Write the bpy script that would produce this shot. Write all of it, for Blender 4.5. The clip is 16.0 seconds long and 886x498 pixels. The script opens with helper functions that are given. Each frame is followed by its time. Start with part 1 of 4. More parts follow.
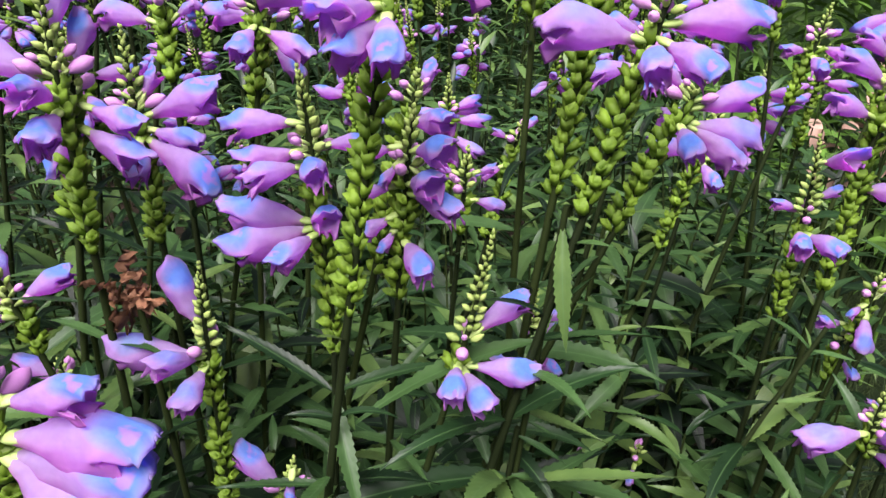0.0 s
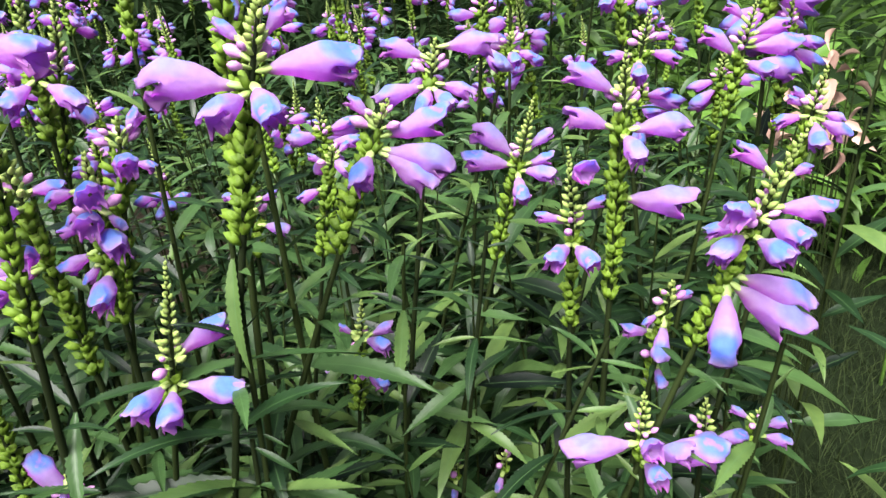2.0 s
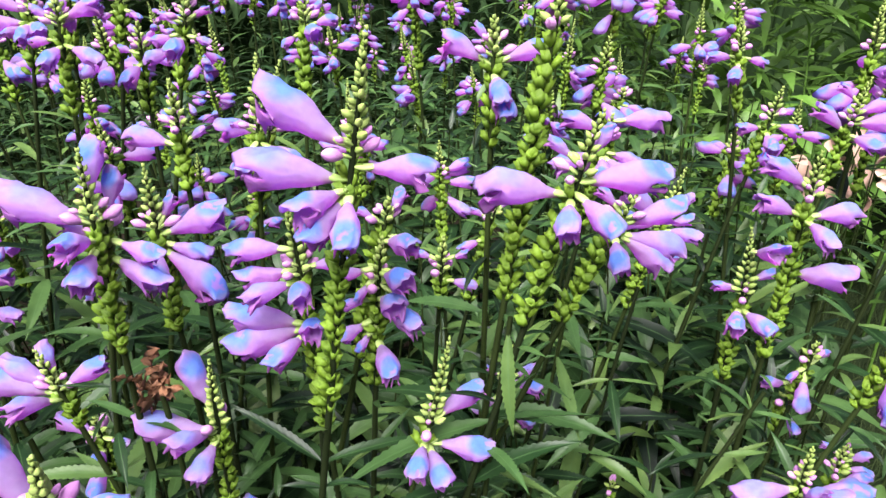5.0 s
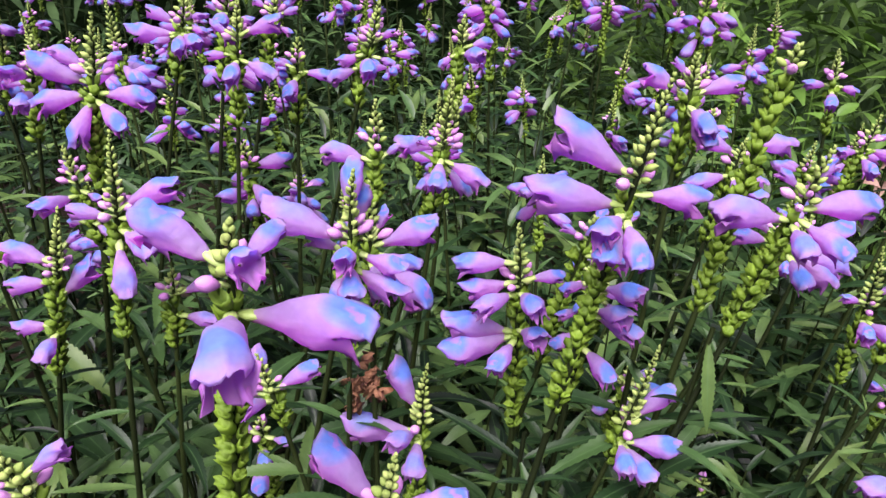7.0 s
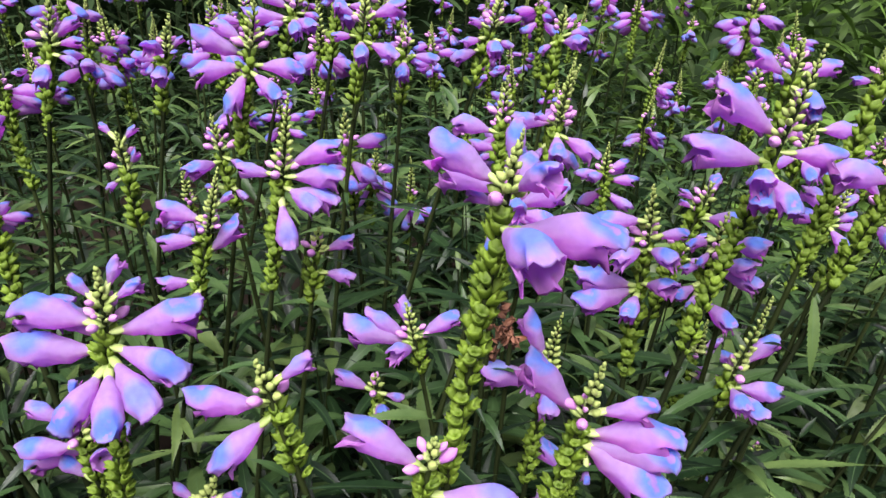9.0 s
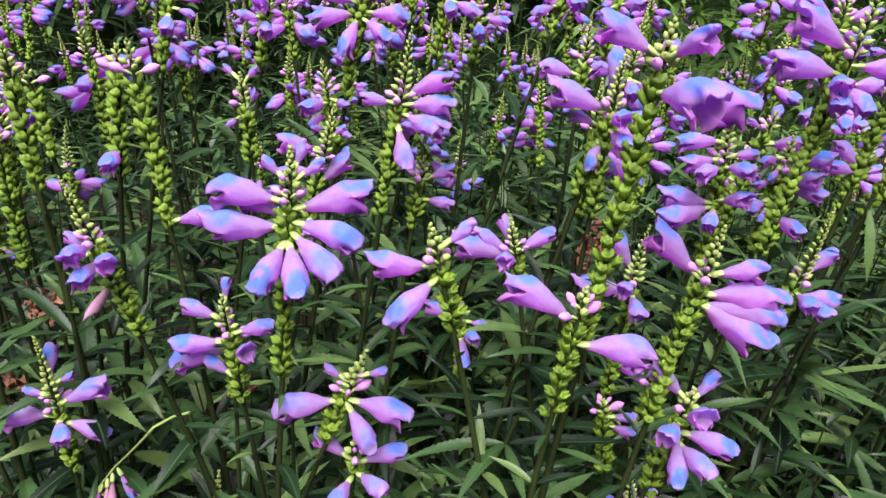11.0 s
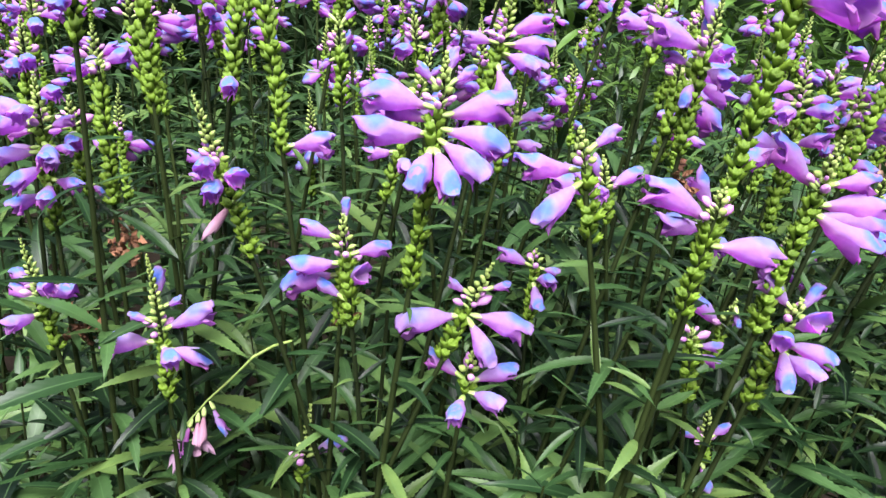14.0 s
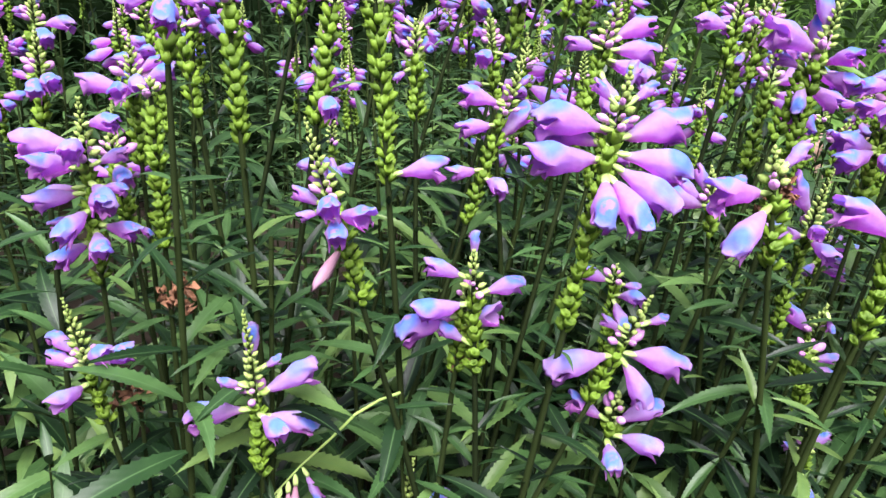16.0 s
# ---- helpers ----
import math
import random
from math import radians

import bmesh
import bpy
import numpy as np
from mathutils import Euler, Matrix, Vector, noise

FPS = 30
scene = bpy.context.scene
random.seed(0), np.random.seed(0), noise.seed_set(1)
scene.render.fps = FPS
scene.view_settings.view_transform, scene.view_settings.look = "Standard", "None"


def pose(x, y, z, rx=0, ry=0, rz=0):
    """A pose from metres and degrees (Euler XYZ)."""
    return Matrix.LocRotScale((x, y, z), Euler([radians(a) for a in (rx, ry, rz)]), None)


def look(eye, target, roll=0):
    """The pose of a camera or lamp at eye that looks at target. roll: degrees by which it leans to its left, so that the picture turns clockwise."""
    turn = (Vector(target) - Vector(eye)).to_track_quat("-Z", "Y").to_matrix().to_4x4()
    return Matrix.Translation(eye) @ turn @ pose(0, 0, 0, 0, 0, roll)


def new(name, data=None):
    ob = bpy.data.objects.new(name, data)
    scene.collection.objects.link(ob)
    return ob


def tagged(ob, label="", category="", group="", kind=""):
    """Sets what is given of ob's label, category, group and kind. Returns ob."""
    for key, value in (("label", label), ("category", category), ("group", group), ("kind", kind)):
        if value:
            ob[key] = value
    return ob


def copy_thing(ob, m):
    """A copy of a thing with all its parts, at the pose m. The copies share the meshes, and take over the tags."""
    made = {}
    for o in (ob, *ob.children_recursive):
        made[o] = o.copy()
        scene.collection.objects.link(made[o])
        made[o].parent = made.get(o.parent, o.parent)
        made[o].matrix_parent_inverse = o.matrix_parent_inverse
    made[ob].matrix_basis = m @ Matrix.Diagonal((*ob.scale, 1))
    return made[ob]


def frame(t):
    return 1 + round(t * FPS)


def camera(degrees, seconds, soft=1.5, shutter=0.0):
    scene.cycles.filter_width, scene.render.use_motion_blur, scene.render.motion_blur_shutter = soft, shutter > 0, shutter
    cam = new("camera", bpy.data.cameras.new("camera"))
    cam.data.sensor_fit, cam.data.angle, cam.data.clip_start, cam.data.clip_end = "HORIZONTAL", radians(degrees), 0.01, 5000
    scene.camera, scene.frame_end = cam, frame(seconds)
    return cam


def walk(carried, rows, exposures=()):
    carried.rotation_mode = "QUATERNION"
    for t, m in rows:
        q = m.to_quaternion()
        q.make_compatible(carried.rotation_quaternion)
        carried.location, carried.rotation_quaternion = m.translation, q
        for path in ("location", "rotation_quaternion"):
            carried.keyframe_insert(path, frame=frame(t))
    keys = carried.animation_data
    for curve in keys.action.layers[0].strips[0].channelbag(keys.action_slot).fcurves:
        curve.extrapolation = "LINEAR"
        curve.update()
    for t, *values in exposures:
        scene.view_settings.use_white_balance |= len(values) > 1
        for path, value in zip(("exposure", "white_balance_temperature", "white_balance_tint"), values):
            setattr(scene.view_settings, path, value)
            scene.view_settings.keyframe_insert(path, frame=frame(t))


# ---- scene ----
cam = camera(68.0, 16.0, soft=1.5)
PATH = [
    (0.0, (0.00004, 0.00001, 0.68403), (0.00004, 0.89102, 0.23005), -0.002),
    (0.5, (0.04355, -0.00105, 0.68194), (0.01089, 0.89298, 0.23512), -1.604),
    (1.0, (0.08354, -0.00116, 0.68506), (0.01267, 0.89222, 0.24139), -3.352),
    (1.5, (0.11760, -0.00363, 0.68918), (0.02296, 0.88656, 0.24352), -4.450),
    (2.0, (0.14933, -0.00421, 0.69268), (0.02869, 0.88304, 0.24746), -5.692),
    (2.5, (0.15665, -0.00467, 0.70020), (0.03053, 0.88320, 0.25773), -5.960),
    (3.0, (0.14561, -0.00656, 0.70944), (0.02846, 0.87807, 0.25810), -5.590),
    (3.5, (0.12189, -0.00843, 0.72002), (0.02326, 0.87729, 0.26639), -4.838),
    (4.0, (0.09145, -0.01075, 0.72952), (0.01565, 0.87439, 0.27042), -3.403),
    (4.2, (0.07844, -0.01162, 0.73320), (0.01254, 0.87237, 0.27036), -2.861),
    (6.3, (-0.05143, -0.03366, 0.75990), (-0.05202, 0.85161, 0.29483), 0.269),
    (6.5, (-0.05958, -0.03437, 0.76160), (-0.05554, 0.85225, 0.29913), 0.500),
    (7.0, (-0.08634, -0.03837, 0.76262), (-0.06656, 0.84652, 0.29725), 1.302),
    (7.5, (-0.11248, -0.04596, 0.75709), (-0.07789, 0.84060, 0.29575), 2.023),
    (8.0, (-0.13247, -0.05459, 0.75319), (-0.09202, 0.83551, 0.29921), 2.423),
    (8.5, (-0.14888, -0.06487, 0.75423), (-0.10098, 0.82433, 0.29923), 2.825),
    (9.0, (-0.16671, -0.07638, 0.75125), (-0.11315, 0.81514, 0.30144), 2.954),
    (9.2, (-0.17457, -0.08114, 0.74905), (-0.11644, 0.80991, 0.29888), 3.346),
    (11.3, (-0.24190, -0.13923, 0.70192), (-0.15567, 0.77093, 0.29674), 3.351),
    (11.5, (-0.24571, -0.14241, 0.69536), (-0.15666, 0.76947, 0.29467), 3.658),
    (12.0, (-0.25318, -0.15374, 0.68106), (-0.16292, 0.76227, 0.29019), 3.351),
    (12.5, (-0.26345, -0.16480, 0.67298), (-0.16653, 0.75332, 0.28869), 3.709),
    (13.0, (-0.27415, -0.16986, 0.66430), (-0.16901, 0.75026, 0.28703), 4.063),
    (13.5, (-0.28953, -0.16829, 0.66348), (-0.17337, 0.74989, 0.28472), 4.397),
    (14.0, (-0.31471, -0.15812, 0.66450), (-0.17605, 0.75619, 0.28395), 5.002),
    (14.5, (-0.34817, -0.13973, 0.66104), (-0.17724, 0.76892, 0.28007), 5.214),
    (15.0, (-0.37765, -0.12107, 0.66296), (-0.17211, 0.77847, 0.27750), 5.248),
    (15.5, (-0.39997, -0.10551, 0.66903), (-0.16521, 0.78593, 0.28144), 4.926),
    (16.0, (-0.41178, -0.09552, 0.66185), (-0.14844, 0.78958, 0.27811), 4.637),
]
EXPOSURES = [(0.0, 1.73, 6500, 18), (1.0, 1.95, 6500, 14), (2.5, 2.19, 6500, 12), (4.2, 2.14, 6500, 12), (6.3, 1.81, 6450, 20), (7.0, 1.66, 6400, 27), (9.2, 1.59, 6400, 27), (11.3, 1.74, 6300, 23), (13.0, 2.12, 6250, 15), (16.0, 2.17, 6250, 16)]
walk(cam, [(t, look(eye, target, roll)) for t, eye, target, roll in PATH],
     exposures=EXPOSURES)

# ---- world and light ----
world = bpy.data.worlds.new("sky")
scene.world = world
world.use_nodes = True
wn = world.node_tree.nodes
sky = wn.new("ShaderNodeTexSky")
sky.sky_type = "NISHITA"
sky.sun_disc = False
sky.sun_elevation, sky.sun_rotation = radians(63), radians(195)
sky.air_density, sky.dust_density, sky.ozone_density = 0.6, 5.0, 0.6
wn["Background"].inputs["Strength"].default_value = 0.048
world.node_tree.links.new(sky.outputs["Color"], wn["Background"].inputs["Color"])

sun = new("sun", bpy.data.lights.new("sun", "SUN"))
sun.data.energy, sun.data.angle, sun.data.color = 4.5, radians(48), (1.0, 0.97, 0.97)
sun.matrix_world = look((0, 0, 5), (0.66, 2.4, 0.0))


# ---- materials ----
def material(name):
    m = bpy.data.materials.new(name)
    m.use_nodes = True
    return m, m.node_tree.nodes, m.node_tree.links, m.node_tree.nodes["Principled BSDF"]


def ramp(nodes, stops):
    r = nodes.new("ShaderNodeValToRGB")
    while len(r.color_ramp.elements) < len(stops):
        r.color_ramp.elements.new(0.5)
    for e, (p, c) in zip(r.color_ramp.elements, stops):
        e.position, e.color = p, (*c, 1)
    return r


def mix(nodes, links, mode, fac, a, b):
    n = nodes.new("ShaderNodeMix")
    n.data_type, n.blend_type = "RGBA", mode
    for sock, val in ((n.inputs[0], fac), (n.inputs[6], a), (n.inputs[7], b)):
        if hasattr(val, "links") or hasattr(val, "is_linked"):
            links.new(val, sock)
        elif isinstance(val, tuple):
            sock.default_value = (*val, 1)
        else:
            sock.default_value = val
    return n.outputs[2]


def noise_tex(nodes, links, scale, detail=3.0, vector=None):
    n = nodes.new("ShaderNodeTexNoise")
    n.inputs["Scale"].default_value, n.inputs["Detail"].default_value = scale, detail
    if vector is None:
        vector = nodes.new("ShaderNodeTexCoord").outputs["Object"]
    links.new(vector, n.inputs["Vector"])
    return n.outputs["Fac"]


def marks(nodes, links):
    """The pieces' own coordinates: along, across, which side."""
    a = nodes.new("ShaderNodeAttribute")
    a.attribute_name = "lf"
    s = nodes.new("ShaderNodeSeparateXYZ")
    links.new(a.outputs["Vector"], s.inputs[0])
    return s.outputs[0], s.outputs[1], s.outputs[2]


def chance(nodes, links):
    o, g, m = nodes.new("ShaderNodeObjectInfo"), nodes.new("ShaderNodeNewGeometry"), nodes.new("ShaderNodeMath")
    m.operation = "ADD"
    links.new(o.outputs["Random"], m.inputs[0])
    links.new(g.outputs["Random Per Island"], m.inputs[1])
    f = nodes.new("ShaderNodeMath")
    f.operation = "FRACT"
    links.new(m.outputs[0], f.inputs[0])
    return f.outputs[0]


def math_node(nodes, links, op, a, b=0.0):
    n = nodes.new("ShaderNodeMath")
    n.operation = op
    for sock, val in ((n.inputs[0], a), (n.inputs[1], b)):
        if isinstance(val, (int, float)):
            sock.default_value = val
        else:
            links.new(val, sock)
    return n.outputs[0]


def thin(nodes, links, bsdf, colour, share):
    """Lets some light through a thin petal or leaf."""
    tr, mx = nodes.new("ShaderNodeBsdfTranslucent"), nodes.new("ShaderNodeMixShader")
    links.new(colour, tr.inputs["Color"])
    mx.inputs[0].default_value = share
    links.new(bsdf.outputs[0], mx.inputs[1])
    links.new(tr.outputs[0], mx.inputs[2])
    links.new(mx.outputs[0], nodes["Material Output"].inputs["Surface"])


def bump(nodes, links, bsdf, height, strength, distance):
    b = nodes.new("ShaderNodeBump")
    b.inputs["Strength"].default_value, b.inputs["Distance"].default_value = strength, distance
    links.new(height, b.inputs["Height"])
    links.new(b.outputs[0], bsdf.inputs["Normal"])


def petal_material():
    m, n, l, p = material("petal")
    along, up, side = marks(n, l)
    odd = chance(n, l)
    blot = noise_tex(n, l, 190, 3)
    streak = noise_tex(n, l, 420, 2)
    r = ramp(n, [(0.0, (0.50, 0.46, 0.46)), (0.16, (0.54, 0.39, 0.60)), (0.5, (0.535, 0.375, 0.65)), (0.85, (0.535, 0.325, 0.63)), (1.0, (0.54, 0.34, 0.62))])
    l.new(along, r.inputs[0])
    # underside shade put into the colour: the belly is a deeper magenta, more so on some flowers
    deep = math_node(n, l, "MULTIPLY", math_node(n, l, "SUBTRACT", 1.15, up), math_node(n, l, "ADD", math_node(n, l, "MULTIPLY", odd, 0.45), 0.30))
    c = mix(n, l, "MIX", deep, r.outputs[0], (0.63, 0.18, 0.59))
    # paler back: the brightness of the skyward side put into the colour
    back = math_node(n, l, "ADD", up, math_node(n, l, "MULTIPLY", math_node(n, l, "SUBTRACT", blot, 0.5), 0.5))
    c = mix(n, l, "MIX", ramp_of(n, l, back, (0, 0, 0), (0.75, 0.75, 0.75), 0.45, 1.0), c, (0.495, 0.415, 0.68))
    # sky highlight painted on the hood: soft blue, ringed with white-lilac, on some with a pink heart
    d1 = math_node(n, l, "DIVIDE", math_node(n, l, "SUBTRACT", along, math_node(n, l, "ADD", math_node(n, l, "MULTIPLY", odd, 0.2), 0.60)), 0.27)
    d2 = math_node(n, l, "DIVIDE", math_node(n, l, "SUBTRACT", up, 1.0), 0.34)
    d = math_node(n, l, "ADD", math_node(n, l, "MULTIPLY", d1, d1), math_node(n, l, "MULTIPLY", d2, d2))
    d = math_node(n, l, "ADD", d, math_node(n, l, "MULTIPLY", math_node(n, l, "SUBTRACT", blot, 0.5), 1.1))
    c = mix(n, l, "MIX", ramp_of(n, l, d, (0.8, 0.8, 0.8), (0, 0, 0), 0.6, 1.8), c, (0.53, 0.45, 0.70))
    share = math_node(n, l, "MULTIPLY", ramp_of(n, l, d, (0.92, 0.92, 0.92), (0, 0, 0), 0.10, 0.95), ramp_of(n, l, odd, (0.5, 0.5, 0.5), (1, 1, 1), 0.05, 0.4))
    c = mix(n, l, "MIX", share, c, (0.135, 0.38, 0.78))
    heart = math_node(n, l, "MULTIPLY", ramp_of(n, l, d, (0.7, 0.7, 0.7), (0, 0, 0), -0.05, 0.10), ramp_of(n, l, odd, (0, 0, 0), (1, 1, 1), 0.5, 0.7))
    c = mix(n, l, "MIX", heart, c, (0.60, 0.31, 0.66))
    # pale rim: the edge highlight painted into the colour
    c = mix(n, l, "MIX", ramp_of(n, l, along, (0, 0, 0), (0.6, 0.6, 0.6), 0.90, 1.0), c, (0.59, 0.49, 0.71))
    c = mix(n, l, "MULTIPLY", 0.35, c, ramp_of(n, l, streak, (0.72, 0.60, 0.82), (1, 1, 1)))
    c = mix(n, l, "MIX", side, c, (0.52, 0.32, 0.62))
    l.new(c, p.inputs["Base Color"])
    p.inputs["Roughness"].default_value = 0.6
    p.inputs["Specular IOR Level"].default_value = 0.15
    p.inputs["Sheen Weight"].default_value = 0.15
    p.inputs["Sheen Tint"].default_value = (0.7, 0.8, 1.0, 1)
    bump(n, l, p, math_node(n, l, "ADD", streak, math_node(n, l, "MULTIPLY", blot, 2.0)), 0.65, 0.0009)
    thin(n, l, p, mix(n, l, "MULTIPLY", 1.0, c, (1.10, 0.73, 1.05)), 0.74)
    return m


def ramp_of(nodes, links, fac, a, b, lo=0.35, hi=0.65):
    r = ramp(nodes, [(lo, a), (hi, b)])
    links.new(fac, r.inputs[0])
    return r.outputs[0]


def leaf_material():
    m, n, l, p = material("leaf")
    along, across, _ = marks(n, l)
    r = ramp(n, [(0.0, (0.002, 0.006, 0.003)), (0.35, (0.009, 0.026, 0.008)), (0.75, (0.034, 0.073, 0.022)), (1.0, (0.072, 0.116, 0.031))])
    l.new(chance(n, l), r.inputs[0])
    patch = noise_tex(n, l, 90, 4)
    c = mix(n, l, "MULTIPLY", 0.6, r.outputs[0], ramp_of(n, l, patch, (0.6, 0.7, 0.6), (1.1, 1.1, 1.0)))
    rib = math_node(n, l, "ABSOLUTE", across)
    c = mix(n, l, "MIX", ramp_of(n, l, rib, (0.55, 0.55, 0.55), (0, 0, 0), 0.02, 0.10), c, (0.05, 0.10, 0.035))
    l.new(c, p.inputs["Base Color"])
    # side veins slant from the midrib to the edge
    slant = math_node(n, l, "SINE", math_node(n, l, "MULTIPLY", math_node(n, l, "SUBTRACT", along, math_node(n, l, "MULTIPLY", rib, 0.12)), 75.0))
    bump(n, l, p, math_node(n, l, "ADD", math_node(n, l, "MULTIPLY", slant, 0.10), patch), 0.2, 0.0007)
    p.inputs["Roughness"].default_value = 0.42
    p.inputs["Specular IOR Level"].default_value = 0.2
    thin(n, l, p, c, 0.09)
    return m


def green_material(name, dark, light, rough, through_share=0.1, scale=140, gloss=0.35):
    m, n, l, p = material(name)
    along, _, _ = marks(n, l)
    c = mix(n, l, "MIX", chance(n, l), dark, light)
    c = mix(n, l, "MIX", math_node(n, l, "MULTIPLY", along, 0.5), c, light)
    grain = noise_tex(n, l, scale, 3)
    c = mix(n, l, "MULTIPLY", 0.5, c, ramp_of(n, l, grain, (0.65, 0.7, 0.6), (1.1, 1.1, 1.05)))
    l.new(c, p.inputs["Base Color"])
    p.inputs["Roughness"].default_value = rough
    p.inputs["Specular IOR Level"].default_value = gloss
    bump(n, l, p, grain, 0.3, 0.0008)
    thin(n, l, p, c, through_share)
    return m


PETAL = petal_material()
LEAF = leaf_material()
CUP = green_material("flower_calyx", (0.20, 0.30, 0.06), (0.36, 0.46, 0.16), 0.5, 0.2)
CALYX = green_material("calyx", (0.040, 0.092, 0.005), (0.165, 0.275, 0.020), 0.65, 0.4)
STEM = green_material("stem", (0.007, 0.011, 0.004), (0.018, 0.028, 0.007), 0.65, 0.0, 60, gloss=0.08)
BUD_GREEN = green_material("bud_green", (0.13, 0.21, 0.03), (0.30, 0.38, 0.11), 0.7, 0.2)
BUD_PINK = green_material("bud_pink", (0.40, 0.14, 0.44), (0.55, 0.27, 0.55), 0.5, 0.2)
# added backdrop leaves: the shade behind the bed put into a near-black green
BACKDROP_SHADE = green_material("shade_backdrop_leaf", (0.010, 0.024, 0.008), (0.022, 0.045, 0.014), 0.85, 0.05, 60, gloss=0.1)
BROAD = green_material("broad_leaf", (0.016, 0.040, 0.008), (0.070, 0.145, 0.022), 0.5, 0.15, 50, gloss=0.2)
DRY = green_material("dry_leaf", (0.20, 0.11, 0.085), (0.38, 0.25, 0.20), 0.8, 0.1, 60)
DEAD = green_material("withered", (0.040, 0.018, 0.010), (0.25, 0.115, 0.060), 0.8, 0.1)
WILTED = green_material("wilted_petal", (0.34, 0.16, 0.22), (0.50, 0.32, 0.46), 0.7, 0.3)
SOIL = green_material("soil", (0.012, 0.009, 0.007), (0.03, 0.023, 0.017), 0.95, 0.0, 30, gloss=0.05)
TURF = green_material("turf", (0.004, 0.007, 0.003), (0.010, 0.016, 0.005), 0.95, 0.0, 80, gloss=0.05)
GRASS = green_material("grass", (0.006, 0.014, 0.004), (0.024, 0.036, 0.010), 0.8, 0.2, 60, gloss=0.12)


# ---- pieces ----
# A piece is (points, faces, marks); all are built at true size.
def finish(name, piece, mats, slots=None):
    pts, faces, lf = piece
    me = bpy.data.meshes.new(name)
    me.from_pydata([tuple(p) for p in pts], [], faces)
    me.attributes.new("lf", "FLOAT_VECTOR", "POINT").data.foreach_set("vector", np.asarray(lf, np.float32).ravel())
    for m in mats if isinstance(mats, (list, tuple)) else [mats]:
        me.materials.append(m)
    if slots is not None:
        me.polygons.foreach_set("material_index", slots)
    me.polygons.foreach_set("use_smooth", [True] * len(faces))
    me.update()
    return me


def grid_faces(rows, cols, closed):
    f = []
    for i in range(rows - 1):
        for j in range(cols if closed else cols - 1):
            k = (j + 1) % cols
            f.append((i * cols + j, i * cols + k, (i + 1) * cols + k, (i + 1) * cols + j))
    return f


def flower_piece(seed, seg=32, open_=1.0, bend=0.0, rings=1):
    """A two-lipped tubular flower along +x: a slender throat swelling to a puffed tube, a broad rounded hood above, a frilled three-lobed lip below, a cleft at each side."""
    rng = random.Random(seed)
    L = 0.0132
    prof = [(0.0, 1.1), (0.1, 1.5), (0.25, 2.2), (0.45, 3.15), (0.7, 4.15), (0.9, 4.7), (1.0, 4.85)]
    if rings == 0:
        prof = [prof[k] for k in (0, 2, 4, 6)]
    pts, lf = [], []
    w1, w2 = rng.uniform(0, 6), rng.uniform(0, 6)
    skew = rng.uniform(-0.2, 0.2)
    turn, gape, flop = rng.uniform(-0.3, 0.3), rng.uniform(0.85, 1.2), rng.uniform(-0.25, 0.35)

    def put(s, r, a, f=0.0, inner=0.0):
        up = math.sin(a)
        x, y, z = s * L, r * math.cos(a) * 0.94, r * up * (0.94 if up > 0 else 0.98)
        u = min(1.0, max(0.0, (up + 0.25) / 0.5))
        u = u * u * (3 - 2 * u)
        if f:
            side = abs(math.cos(a))
            lobes = 0.5 + 0.5 * math.cos(3.5 * (a + math.pi / 2 + turn * f))
            # hood: goes on forward, broad, its rounded edge dipping or lifting a little
            hx = 0.0092 * f * (1 - 0.24 * side ** 3)
            hy = 0.94 + 0.14 * f - 0.24 * f ** 5
            hz = r * max(up, 0) * (0.94 + 0.04 * f - (0.30 - 0.6 * flop) * f ** 4)
            # lip: shorter, lobed, turning down and out
            lx = 0.0076 * gape * f * (0.42 + 0.58 * lobes) * (1 - 0.2 * f * open_)
            ly = 0.94 + 0.10 * f * open_ - 0.10 * f * f
            lz = r * min(up, 0) * (0.98 - 0.08 * f + 0.30 * open_ ** 1.8 * f * f * (0.2 + lobes))
            cleft = math.exp(-((up + 0.04) / 0.19) ** 2)
            x = L + (hx * u + lx * (1 - u)) * (1 - 0.72 * cleft)
            y = r * math.cos(a) * (hy * u + ly * (1 - u))
            z = hz + lz
            frill = 1.6 - 1.3 * u
            x += f * f * frill * (0.0008 * math.sin(9 * a + w2) + 0.0005 * math.sin(16 * a + w1))
            z += f ** 3 * frill * 0.0013 * math.sin(8 * a + w1)
            y += f * f * 0.0005 * math.sin(6 * a + w2) + skew * f * f * 0.002
        t = x / (L + 0.0096)
        z += bend * t * t * 0.0045 + 0.0014 * math.sin(t * 2.6)
        q = Vector((x * 190 + w1, y * 190 + w2, z * 190))
        crease = (0.0011 + 0.0016 * f) * min(1, 3 * s) * (1 if rings else 0)
        y += crease * noise.noise(q)
        z += crease * noise.noise(q + Vector((7, 3, 1)))
        pleat = noise.noise((1.5 * math.cos(a) + w1, 1.5 * math.sin(a) + w2, 0.6 * t)) + 0.12 * math.sin(7 * a + w2)
        rr = 1 + 0.18 * pleat * t ** 1.4
        pts.append((x, y * rr, z * rr))
        lf.append((t, 0.5 + 0.5 * up, inner))

    angles = [2 * math.pi * (j + 0.5) / seg for j in range(seg)]
    for s, r in prof:
        for a in angles:
            put(s, r * 0.001, a)
    fl = (0.2, 0.4, 0.6, 0.8, 0.92, 1.0) if rings else (0.5, 1.0)
    for f in fl:
        for a in angles:
            put(1.0, 0.00485, a, f, 0.3 if f == 1.0 else 0.0)
    for s, r, f, inn in ((1.0, 4.5, 0.94, 0.45), (1.0, 4.1, 0.5, 0.7), (1.0, 3.2, 0.1, 1.0), (0.82, 0.8, 0.0, 1.0)):
        for a in angles:
            put(s, r * 0.001, a, f, inn)
